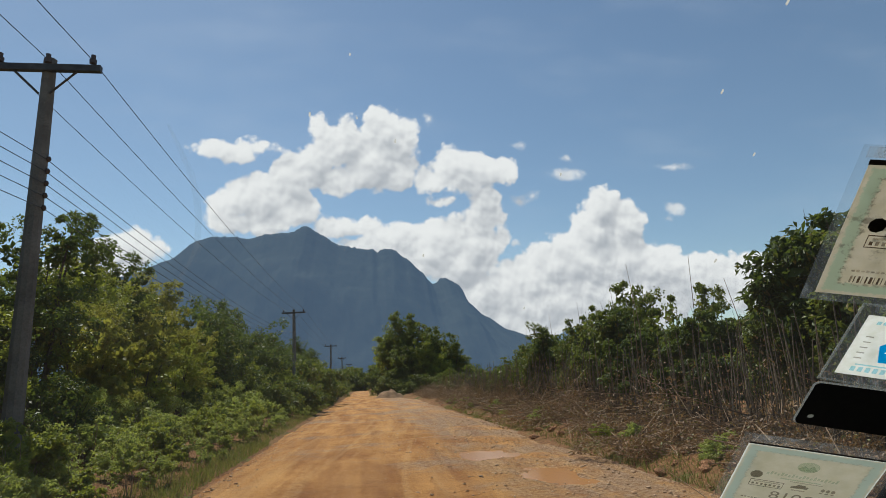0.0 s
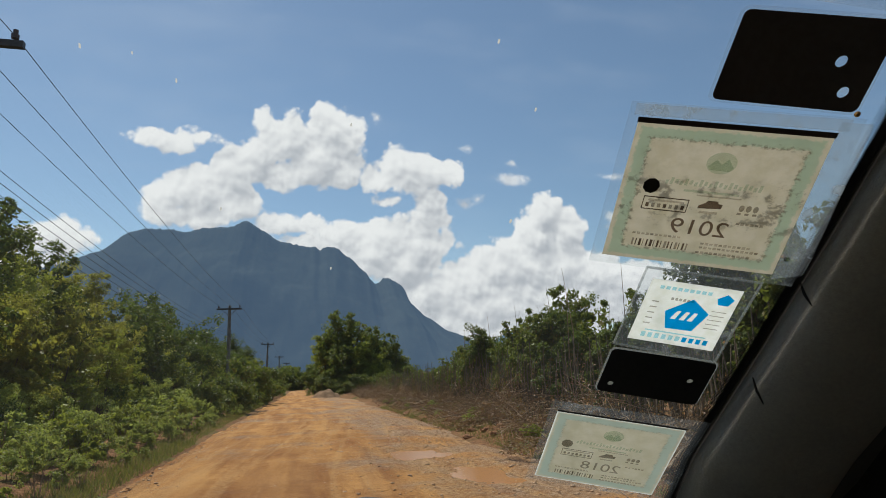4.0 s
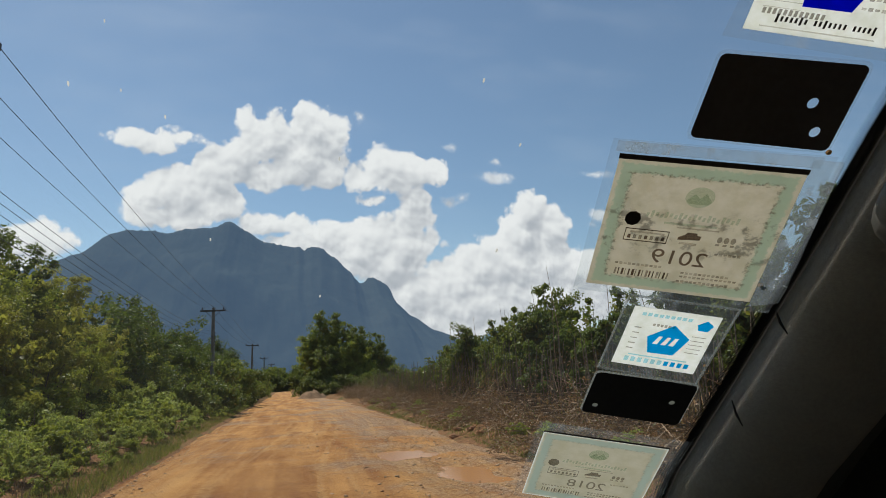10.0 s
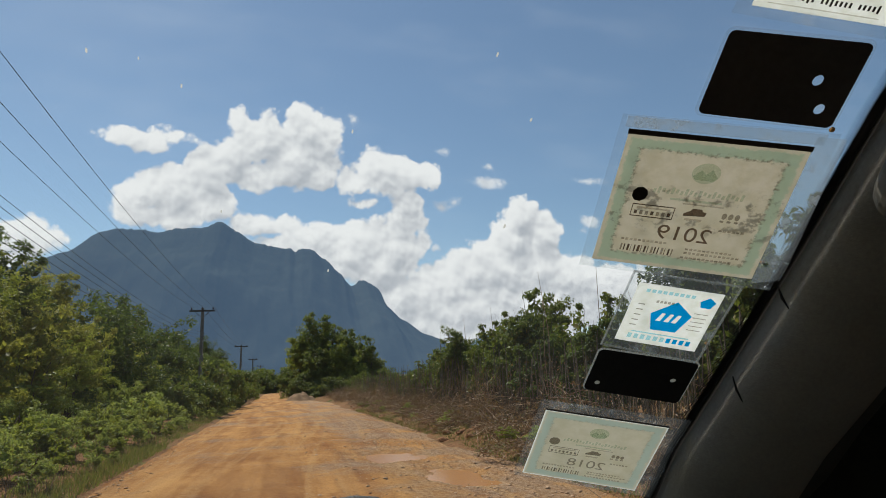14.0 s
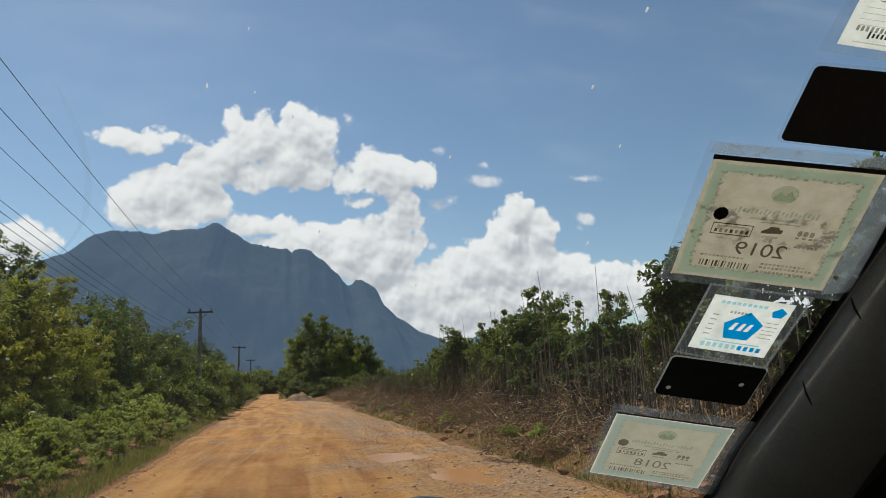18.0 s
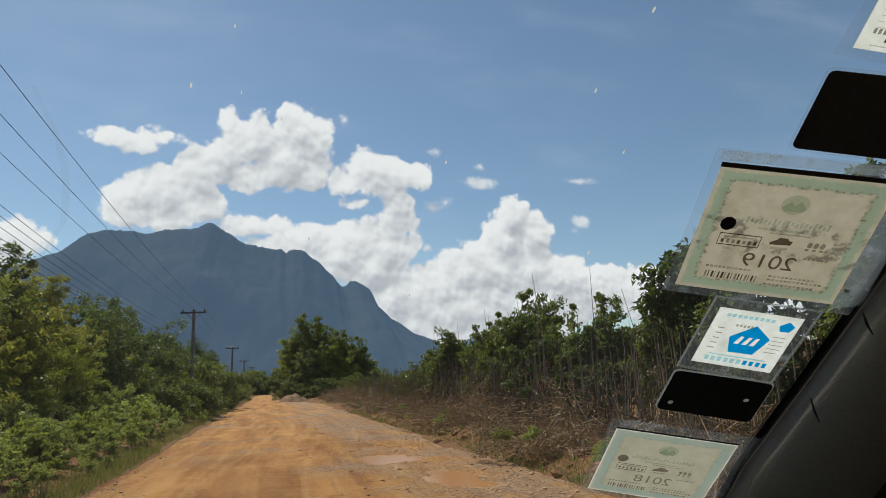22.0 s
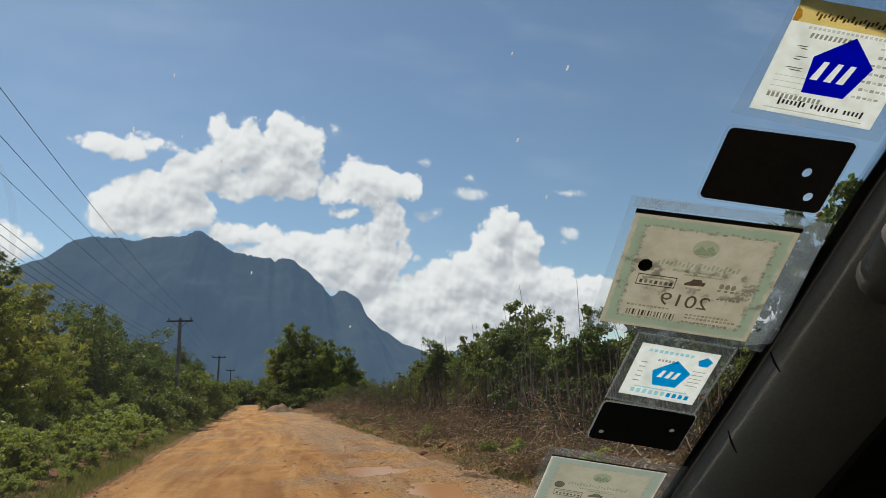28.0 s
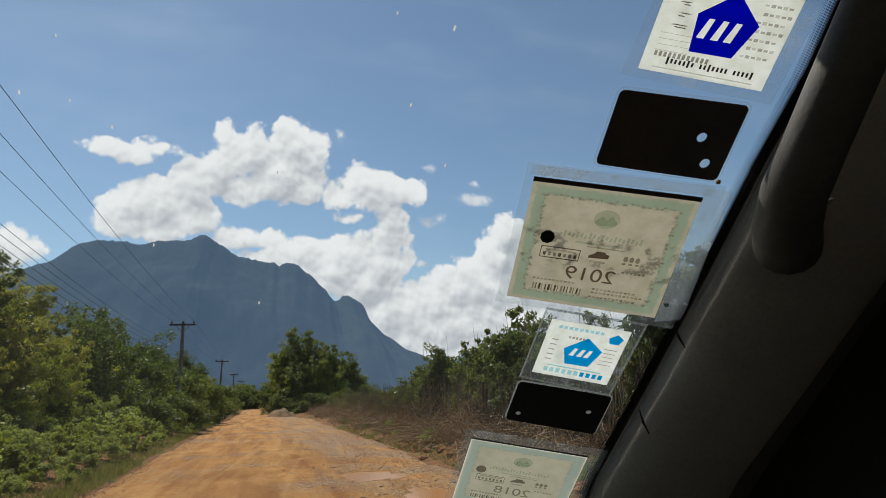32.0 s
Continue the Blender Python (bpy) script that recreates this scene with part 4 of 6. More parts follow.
def tree(name, at, height, trunk_r, crown, mat, leaf, n, clumps, label, group="", lean=0.0, limbs=7, first=0.45, size=0.34):
    """A tapered trunk, forked limbs and clumps of leaves at their ends."""
    root = empty(name, at, label, "tree", group)
    bm = bmesh.new()
    sway = [rng.normal(0, 0.02) * height for q in range(4)]
    top = Vector((lean * height, sway[0], height * 0.9))
    pts = [Vector((0, 0, -0.3)), Vector((lean * height * 0.3 + sway[1] * 0.4, sway[2] * 0.4, height * 0.35)), Vector((lean * height * 0.7, sway[0] * 0.7, height * 0.68)), top]
    tube(bm, pts, [trunk_r, trunk_r * 0.78, trunk_r * 0.45, trunk_r * 0.12], 9)
    part("trunk", bm, BARK, root)
    ends = [top]
    bm = bmesh.new()
    for q in range(limbs):
        u = first + (0.92 - first) * q / max(1, limbs - 1)
        i = min(2, int(u * 3))
        a = pts[i].lerp(pts[i + 1], u * 3 - i)
        ang = q * 2.4 + rng.uniform(-0.4, 0.4)
        reach = crown * rng.uniform(0.6, 1.05) * (1.15 - 0.5 * u)
        e = a + Vector((math.cos(ang) * reach, math.sin(ang) * reach, height * rng.uniform(0.06, 0.16)))
        m = a.lerp(e, 0.5) + Vector((0, 0, -0.03 * height))
        tube(bm, [a, m, e], [trunk_r * 0.36, trunk_r * 0.22, trunk_r * 0.06], 6)
        ends.append(e)
        for w2 in range(2):
            g = m + Vector((rng.normal(0, 0.4), rng.normal(0, 0.4), rng.uniform(0.1, 0.5))) * crown * 0.6
            tube(bm, [m, g], [trunk_r * 0.15, trunk_r * 0.04], 5)
            ends.append(g)
    part("limbs", bm, BARK, root)
    c = np.array([tuple(e) for e in ends])
    pick = rng.integers(0, len(c), clumps)
    cc = c[pick] + rng.normal(0, crown * 0.16, (clumps, 3)) * np.array([1, 1, 0.7])
    pk = rng.integers(0, clumps, n)
    off = unit(rng.normal(0, 1, (n, 3))) * (rng.uniform(0.1, 1, n) ** 0.5)[:, None]
    p = cc[pk] + off * crown * size * rng.uniform(0.5, 1.1, clumps)[pk][:, None] * np.array([1, 1, 0.7])
    v, f = leaves_data(p, unit(off), leaf, leaf * 0.7, 0.3)
    cr = new("crown", fast_mesh("crown", v, f, mat))
    cr.parent = root
    return root


# the clump of trees where the road narrows
clump_crowns = lobed_meshes("round_tree_foliage", LEAF_SHRUB, 2, 9500, 16, 150, 3.4, 9.0, 0.30, 0.04, 0.2) + lobed_meshes("round_tree_foliage", LEAF_HEDGE, 1, 9500, 16, 150, 3.4, 9.0, 0.30, 0.04, 0.2)
clump_stems = [stems_mesh("tree_stems", 4, 7.5, 1.6, 0.14, BARK) for q in range(2)]
for k, (x, y, s, h) in enumerate(((6.4, 86, 1.15, 1.2), (9.6, 85, 1.0, 0.95), (3.6, 88, 0.95, 0.95), (11.8, 86, 0.85, 0.75), (4.9, 82, 0.85, 0.7), (8.2, 82, 0.9, 0.78))):
    plant("roadside_tree", clump_stems[k % 2], clump_crowns[k % 3], (x, y, 0), (s, s, h), k * 1.3, "round leafy green tree beside the far stretch of road", "tree", "trees at the far stretch", 0.0)
skirt = lobed_meshes("far_bush_foliage", LEAF_SHRUB, 3, 2400, 8, 60, 2.2, 3.0, 0.24, 0.02, 0.26)
skirt_stems = [stems_mesh("bush_stems", 7, 2.4, 1.0, 0.04, BARK) for q in range(2)]
for k in range(46):
    if k < 15:
        x, y, s = 1.6 + 12.5 * k / 14, 77.5 + rng.uniform(-1.5, 1.5) + max(0, 4 - k) * 1.6, rng.uniform(0.6, 1.0)
    elif k < 30:
        x, y, s = -9.0 + 13 * (k - 15) / 14 + rng.normal(0, 0.3), 158 + rng.uniform(-5, 5), rng.uniform(1.1, 2.0)
    else:
        x, y, s = -4.1 + rng.normal(0, 0.35) + 0.025 * (k - 30), 34 + 4.6 * (k - 30), rng.uniform(0.55, 1.0)
    plant("far_bush", skirt_stems[k % 2], skirt[k % 3], (x, y, 0.0), (s, s, s * rng.uniform(0.8, 1.15)), rng.uniform(0, 6.28), "leafy green bush along the far stretch of the dirt road", "bush", "bushes at the far stretch", 0.0)
# far growth on both sides
spots = []
for q in range(260):
    y = rng.uniform(85, 260)
    x = rng.uniform(-40, -7) if rng.random() < 0.5 else rng.uniform(7, 60)
    spots.append((x, y, rng.uniform(1.0, 2.2), rng.uniform(1.5, 3.0), rng.uniform(1.2, 2.6)))
for q in range(140):
    y = rng.uniform(30, 90)
    x = rng.uniform(13, 60) if rng.random() < 0.6 else rng.uniform(-40, -12)
    spots.append((x, y, 1.2, rng.uniform(1.0, 2.2), rng.uniform(0.9, 1.6)))
scatter_leaves("far_woods", spots, 64000, 0.58, LEAF_DARK, "distant green trees and scrub on both sides of the road", "woods")
# tall tree by the bank and the big trees passed earlier on
tree("teak_tree", (7.2, -13.0, 0.1), 8.5, 0.2, 1.6, LEAF_DARK, 0.26, 3600, 60, "slender dark broad-leaved tree beside the stake fence", limbs=10, first=0.25)
tree("tall_tree", (14.0, -10.0, 0.1), 15.0, 0.4, 4.6, LEAF_DARK, 0.26, 9000, 90, "tall spreading dark green tree in the field", "tall trees in the field", limbs=11, first=0.35)
tree("tall_tree", (17.5, -6.0, 0.1), 17.0, 0.42, 4.6, LEAF_DARK, 0.28, 8000, 80, "tall spreading dark green tree in the field", "tall trees in the field", limbs=10, first=0.45)

# heap of spoil on the road far ahead
bm = bmesh.new()
bmesh.ops.create_grid(bm, x_segments=24, y_segments=24, size=1)
for v in bm.verts:
    r = min(1.0, v.co.length)
    v.co.z = 0.85 * (1 - r * r) * (1 + 0.45 * noise.noise(v.co * 3) + 0.2 * noise.noise(v.co * 9)) - 0.05
    v.co.x *= 1.7
    v.co.y *= 1.9
ob = part("earth_heap", bm, paint("spoil_earth", (0.13, 0.074, 0.036), (0.30, 0.18, 0.092), 0.95, 2.0, 14, 0, 0.8, 10), smooth=True)
ob.location = (2.7, 72, 0)
tagged(ob, "low heap of brown spoil earth on the road", "earth heap")

# ---- the vehicle that the view is taken from, standing on the road ----
GLASS_O, GLASS_R = Vector((0.75433, 0.55280, 1.59633)), Vector((0.85735, -0.51474, 0.0))
GLASS_U, GLASS_N = Vector((-0.34293, -0.57119, 0.74575)), Vector((0.38386, 0.63936, 0.66623))


def on_glass(a, b, out=0.0):
    """A place on the windscreen's right side: along it, up it, and out through it."""
    return GLASS_O + GLASS_R * a + GLASS_U * b + GLASS_N * out


def glass_y(x, z):
    return 0.779 - 0.398 * x * x + (1.596 - z) * 1.042


TRIM = paint("pillar_vinyl", (0.28, 0.254, 0.218), (0.40, 0.365, 0.315), 0.62, 5, 300, 0, 0.18, 500)
DOOR_FRAME = paint("dark_door_frame", (0.05, 0.046, 0.04), (0.085, 0.078, 0.068), 0.7, 5, 200)
HANDLE = paint("handle_plastic", (0.11, 0.10, 0.086), (0.16, 0.145, 0.125), 0.55, 8, 200, 0, 0.1, 400)
BLACK_PLASTIC = paint("black_plastic", (0.012, 0.012, 0.012), (0.028, 0.027, 0.026), 0.55, 8, 200, 0, 0.15, 400)
LINING = paint("dark_lining", (0.02, 0.019, 0.018), (0.04, 0.038, 0.034), 0.9, 5, 120)
BODY_PAINT = paint("white_body_paint", (0.62, 0.62, 0.60), (0.76, 0.76, 0.74), 0.35, 2, 40)
RUBBER = paint("tyre_rubber", (0.015, 0.015, 0.015), (0.035, 0.033, 0.03), 0.85, 6, 60)
FRIT = plain("black_glass_border", (0.006, 0.006, 0.006), 0.35)
SCREW = plain("pale_screw", (0.55, 0.55, 0.52), 0.4, 0.3)
CARD_BLACK = paint("black_card", (0.022, 0.021, 0.020), (0.040, 0.038, 0.036), 0.5, 12, 200)
CARD_BROWN = paint("dark_brown_card", (0.075, 0.058, 0.050), (0.11, 0.088, 0.077), 0.55, 12, 200)


def windscreen_glass():
    m, n = material("windscreen_glass")
    t = n.add("ShaderNodeBsdfTransparent", {"Color": (0.925, 0.955, 0.945, 1)})
    pos = n.add("ShaderNodeTexCoord").outputs["Object"]
    dust = n.add("ShaderNodeBsdfTranslucent", {"Color": (0.8, 0.78, 0.72, 1)})
    film = n.math("ADD", 0.004, n.math("MULTIPLY", n.ramp(n.noise(pos, 3.5, 4, 0.6).outputs[0], 0.4, 0.75), 0.008))
    dusty = n.add("ShaderNodeMixShader", {0: film, 1: t.outputs[0], 2: dust.outputs[0]})
    g = n.add("ShaderNodeBsdfGlossy", {"Color": (1, 1, 1, 1), "Roughness": 0.03})
    fr = n.add("ShaderNodeFresnel", {"IOR": 1.3})
    n.add("ShaderNodeOutputMaterial", {0: n.add("ShaderNodeMixShader", {0: n.math("MULTIPLY", fr.outputs[0], 0.6), 1: dusty.outputs[0], 2: g.outputs[0]}).outputs[0]})
    return m


def film_material(name, haze, colour, blots=0.0):
    """Clear plastic or tape: mostly see-through, a little milky, smeared."""
    m, n = material(name)
    pos = n.add("ShaderNodeTexCoord").outputs["Object"]
    t = n.add("ShaderNodeBsdfTransparent", {"Color": (0.94, 0.95, 0.95, 1)})
    d = n.add("ShaderNodeMixShader", {0: 0.5, 1: n.add("ShaderNodeBsdfDiffuse", {"Color": (*colour, 1)}).outputs[0], 2: n.add("ShaderNodeBsdfTranslucent", {"Color": (*colour, 1)}).outputs[0]})
    f = n.math("ADD", haze, n.math("MULTIPLY", n.ramp(n.noise(pos, 45, 5, 0.65).outputs[0], 0.5, 0.72), blots))
    n.add("ShaderNodeOutputMaterial", {0: n.add("ShaderNodeMixShader", {0: f, 1: t.outputs[0], 2: d.outputs[0]}).outputs[0]})
    return m


def paper_material(name, cream, border=None, band=0.0, smudge=0.0, through_light=0.75):
    """Printed paper stuck on glass, lit from behind; the border is printed all round."""
    m, n = material(name)
    uv = n.add("ShaderNodeTexCoord").outputs["UV"]
    s = n.add("ShaderNodeSeparateXYZ", {0: uv})
    c = (*cream, 1)
    fibre = n.noise(uv, 9.0, 5, 0.65)
    c = n.mix(n.ramp(fibre.outputs[0], 0.3, 0.7), (cream[0] * 0.9, cream[1] * 0.9, cream[2] * 0.86, 1), c)
    if border:
        wob = n.math("MULTIPLY", n.math("SUBTRACT", n.noise(uv, 26, 5, 0.7).outputs[0], 0.5), 0.075)
        ex = n.math("MINIMUM", s.outputs[0], n.math("SUBTRACT", 1.0, s.outputs[0]))
        ey = n.math("MINIMUM", s.outputs[1], n.math("SUBTRACT", 1.0, s.outputs[1]))
        e = n.math("ADD", n.math("MINIMUM", ex, ey), wob)
        ring = n.math("MULTIPLY", n.ramp(e, 0.02, 0.035), n.math("SUBTRACT", 1.0, n.ramp(e, band - 0.012, band)))
        c = n.mix(n.math("MULTIPLY", ring, 0.75), c, (*border, 1))
        seam = n.math("MULTIPLY", n.ramp(e, band - 0.028, band - 0.008), n.math("SUBTRACT", 1.0, n.ramp(e, band - 0.004, band + 0.016)))
        dirt = n.math("MULTIPLY", seam, n.ramp(n.noise(uv, 34, 5, 0.7).outputs[0], 0.46, 0.62))
        c = n.mix(n.math("MULTIPLY", dirt, 0.35 + 0.45 * smudge), c, (0.36, 0.33, 0.26, 1))
    if smudge:
        blot = n.ramp(n.noise(n.add("ShaderNodeMapping", {0: uv, "Scale": (1.0, 1.0, 1.0), "Location": (3.1, 1.7, 0)}), 8.5, 7, 0.72).outputs[0], 0.53, 0.60)
        mid = n.math("MULTIPLY", n.ramp(s.outputs[1], 0.2, 0.4), n.math("SUBTRACT", 1.0, n.ramp(s.outputs[1], 0.55, 0.72)))
        c = n.mix(n.math("MULTIPLY", n.math("MULTIPLY", blot, mid), smudge * 0.62), c, (0.30, 0.28, 0.24, 1))
    d = n.add("ShaderNodeBsdfDiffuse", {"Color": c})
    t = n.add("ShaderNodeBsdfTranslucent", {"Color": c})
    n.add("ShaderNodeOutputMaterial", {0: n.add("ShaderNodeMixShader", {0: through_light, 1: d.outputs[0], 2: t.outputs[0]}).outputs[0]})
    return m


def ink(name, colour, see=0.5):
    m, n = material(name)
    d = n.add("ShaderNodeBsdfDiffuse", {"Color": (*colour, 1)})
    t = n.add("ShaderNodeBsdfTranslucent", {"Color": (*colour, 1)})
    n.add("ShaderNodeOutputMaterial", {0: n.add("ShaderNodeMixShader", {0: see, 1: d.outputs[0], 2: t.outputs[0]}).outputs[0]})
    return m


def tint(name, colour):
    """Thin print that colours the light coming through the paper."""
    m, n = material(name)
    n.add("ShaderNodeOutputMaterial", {0: n.add("ShaderNodeBsdfTransparent", {"Color": (*colour, 1)}).outputs[0]})
    return m


GLASS = windscreen_glass()
SLEEVE = film_material("clear_sleeve", 0.045, (0.6, 0.66, 0.7), 0.14)
TAPE = film_material("clear_tape", 0.18, (0.55, 0.6, 0.64), 0.35)
ACRYLIC = film_material("acrylic_rim", 0.32, (0.42, 0.44, 0.42), 0.2)
PAPER_2019 = paper_material("tax_paper", (0.80, 0.75, 0.655), (0.57, 0.65, 0.54), 0.10, 0.95)
PAPER_2018 = paper_material("tax_paper_older", (0.80, 0.765, 0.67), (0.63, 0.71, 0.66), 0.10, 0.0)
PAPER_WHITE = paper_material("white_paper", (0.93, 0.93, 0.905), through_light=0.94)
PAPER_YELLOWED = tint("yellowed_band", (0.93, 0.80, 0.48))
GAP_LIGHT = ink("gap_light", (0.84, 0.84, 0.80), 0.95)
INK_BLACK, INK_GREY = ink("black_ink", (0.085, 0.072, 0.062)), tint("grey_ink", (0.70, 0.68, 0.66))
INK_GREEN, INK_BLUE, INK_NAVY = tint("pale_green_ink", (0.86, 0.91, 0.87)), ink("light_blue_ink", (0.03, 0.58, 0.92), 0.95), ink("navy_ink", (0.01, 0.045, 0.72), 0.95)
PRINT_BROWN, PRINT_GREY, PRINT_DIM = tint("brown_black_print", (0.44, 0.39, 0.36)), tint("faded_black_print", (0.60, 0.58, 0.56)), tint("dim_print", (0.84, 0.82, 0.80))
YEAR_BROWN, YEAR_GREY = tint("brown_numerals", (0.22, 0.17, 0.145)), tint("grey_numerals", (0.40, 0.38, 0.36))
INK_CYAN, INK_STAIN = tint("cyan_ink", (0.66, 0.88, 0.95)), tint("brown_stain", (0.72, 0.58, 0.36))


class Sheet:
    """A flat thing stuck inside the windscreen, from its top left, top right and bottom left corners on the glass. Its own places run 0..1 to the right and 0..1 down."""

    def __init__(self, name, tl, tr, bl, label, category, group=""):
        self.root = empty(name, on_glass(*tl, -0.004), label, category, group)
        self.host = self.root
        self.tl, self.u, self.v = Vector(tl), Vector(tr) - Vector(tl), Vector(bl) - Vector(tl)

    def at(self, s, t, lift=0.0):
        p = self.tl + self.u * s + self.v * t
        return on_glass(p.x, p.y, -0.004 - lift) - self.root.location

    def slab(self, name, outline, mat, lift, thick=0.0004, label="", parent=None):
        """A flat piece with an edge: outline in the sheet's own places."""
        k = len(outline)
        v = [self.at(s, t, lift) for s, t in outline] + [self.at(s, t, lift - thick) for s, t in outline]
        f = [tuple(range(k))[::-1], tuple(range(k, 2 * k))] + [(i, (i + 1) % k, k + (i + 1) % k, k + i) for i in range(k)]
        ob = link_mesh(name, v, f, mat, parent or self.host, label)
        uv = ob.data.uv_layers.new(name="UVMap")
        for loop in ob.data.loops:
            s, t = outline[loop.vertex_index % k]
            uv.data[loop.index].uv = (s, 1 - t)
        return ob

    def pierced(self, name, outline, holes, mat, lift, thick, label=""):
        """A flat piece with holes through it."""
        bm = bmesh.new()
        for side in (lift, lift - thick):
            edges = []
            for loop in [outline, *holes]:
                vs = [bm.verts.new(self.at(s, t, side)) for s, t in loop]
                edges += [bm.edges.new((vs[i], vs[(i + 1) % len(vs)])) for i in range(len(vs))]
            bmesh.ops.triangle_fill(bm, use_beauty=True, edges=edges)
        bmesh.ops.recalc_face_normals(bm, faces=bm.faces)
        return part(name, bm, mat, self.host, label)

    def ring(self, s, t, w, h, k=18):
        return [(s + w / 2 * math.cos(i * math.tau / k), t + h / 2 * math.sin(i * math.tau / k)) for i in range(k)]

    def bar(self, name, s, t, w, h, mat, lift, label="", slant=0.0):
        return self.slab(name, [(s - w / 2 + slant, t - h / 2), (s + w / 2 + slant, t - h / 2), (s + w / 2 - slant, t + h / 2), (s - w / 2 - slant, t + h / 2)], mat, lift, 0.00005, label)

    def oval(self, name, s, t, w, h, mat, lift, k=20, label="", turn=0.0):
        return self.slab(name, [(s + w / 2 * math.cos(turn + i * math.tau / k), t + h / 2 * math.sin(turn + i * math.tau / k)) for i in range(k)], mat, lift, 0.00005, label)

    def words(self, name, s, t, w, h, text, mat, lift, mirrored=False, label=""):
        """Printed characters, read from outside where mirrored."""
        cu = bpy.data.curves.new(name, "FONT")
        cu.body, cu.align_x, cu.align_y, cu.size = text, "CENTER", "CENTER", 1.0
        tmp = bpy.data.objects.new(name, cu)
        me = bpy.data.meshes.new_from_object(tmp)
        bpy.data.objects.remove(tmp)
        xs, ys = [v.co.x for v in me.vertices], [v.co.y for v in me.vertices]
        x0, x1, y0, y1 = min(xs), max(xs), min(ys), max(ys)
        for v in me.vertices:
            fx, fy = (v.co.x - x0) / (x1 - x0) - 0.5, 0.5 - (v.co.y - y0) / (y1 - y0)
            v.co = self.at(s + (-fx if mirrored else fx) * w, t + fy * h, lift)
        me.materials.clear()
        me.materials.append(mat)
        ob = new(name, me)
        ob.parent = self.host
        if label:
            ob["label"] = label
        return ob


SQUARE = [(0, 0), (1, 0), (1, 1), (0, 1)]


def rounded(r, asp=1.5, grow=0.0, k=5):
    pts = []
    for cx, cy, a0 in ((1, 0, -90), (1, 1, 0), (0, 1, 90), (0, 0, 180)):
        for i in range(k + 1):
            a = radians(a0 + 90 * i / k)
            rx, ry = r, r * asp
            x = (cx - rx if cx else rx) + rx * math.cos(a)
            y = (cy - ry if cy else ry) + ry * math.sin(a)
            pts.append((0.5 + (x - 0.5) * (1 + grow), 0.5 + (y - 0.5) * (1 + grow * asp)))
    return pts


def tax_sticker(name, tl, tr, bl, year, paper, label, smeared):
    sh = Sheet(name, tl, tr, bl, label, "tax sticker", "tax stickers on the windscreen")
    big = 0.11 if smeared else 0.14
    sh.slab("plastic_sleeve", [(-0.06, -0.13), (1 + big, -0.13), (1.07 + big * 0.6, 1.08), (-0.07, 1.07)], SLEEVE, -0.0006, 0.0003, "clear smeared plastic sleeve")
    sheet = sh.slab("paper", SQUARE if smeared else [(0.011, 0.014), (0.989, 0.014), (0.989, 0.986), (0.011, 0.986)], paper, 0.0)
    if smeared:
        sh.slab("tape_strip", [(1.0, -0.10), (1.15, -0.10), (1.17, 0.98), (1.005, 1.04)], TAPE, -0.0004, 0.0002, "wrinkled clear tape")
        sh.slab("tape_strip", [(-0.03, -0.12), (1.05, -0.12), (1.05, -0.045), (-0.03, -0.045)], TAPE, -0.0004, 0.0002, "wrinkled clear tape")
        sh.slab("dark_edge", [(-0.005, -0.035), (1.005, -0.035), (1.005, 0.0), (-0.005, 0.0)], INK_BLACK, 0.0004, 0.0003)
    else:
        # white strips stand in for the light in the gap round the paper
        for o in ([(0, 0), (1, 0), (1, 0.014), (0, 0.014)], [(0, 0.014), (0.011, 0.014), (0.011, 0.986), (0, 0.986)], [(0, 0.986), (1, 0.986), (1, 1), (0, 1)], [(0.989, 0.014), (1, 0.014), (1, 0.986), (0.989, 0.986)]):
            sh.slab("gap_light_edge", o, GAP_LIGHT, 0.0, 0.0002)
        sh.slab("dark_edge", [(0.0, -0.02), (1.0, -0.02), (1.0, 0.0), (0.0, 0.0)], INK_BLACK, 0.0004, 0.0003)
    q = 0.0006
    sh.host = sheet
    dark = PRINT_BROWN if smeared else PRINT_GREY
    sh.oval("punched_dot", 0.168, 0.425, 0.094, 0.112, INK_BLACK if smeared else dark, q, 9)
    sh.oval("emblem", 0.5, 0.225, 0.16, 0.15, INK_GREEN, q, 24)
    sh.slab("emblem_hill", [(0.43, 0.25), (0.47, 0.2), (0.5, 0.23), (0.53, 0.19), (0.57, 0.25), (0.55, 0.275), (0.45, 0.275)], INK_GREEN, 2 * q, 0.00005)
    for i in range(20):
        sh.bar("title_print", 0.245 + 0.0265 * i, 0.375 + 0.010 * ((i * 7) % 3 == 0), 0.016, 0.030 + 0.020 * (i % 3 == 1), INK_GREEN, q, "", 0.002)
    sh.bar("title_print", 0.5, 0.435, 0.30, 0.016, INK_GREEN, q)
    sh.bar("fine_print", 0.55, 0.462, 0.24, 0.010, PRINT_DIM, q)
    x0, x1, y0, y1 = 0.145, 0.40, 0.50, 0.60
    for o in ([(x0, y0), (x1, y0), (x1, y0 + 0.008), (x0, y0 + 0.008)], [(x0, y1 - 0.008), (x1, y1 - 0.008), (x1, y1), (x0, y1)], [(x0, y0 + 0.008), (x0 + 0.005, y0 + 0.008), (x0 + 0.005, y1 - 0.008), (x0, y1 - 0.008)], [(x1 - 0.005, y0 + 0.008), (x1, y0 + 0.008), (x1, y1 - 0.008), (x1 - 0.005, y1 - 0.008)]):
        sh.slab("stamp_frame", o, dark, q, 0.00005)
    for i in range(7):
        sh.bar("stamp_print", 0.175 + 0.033 * i, 0.565, 0.018, 0.030, INK_GREY if i % 3 else dark, q)
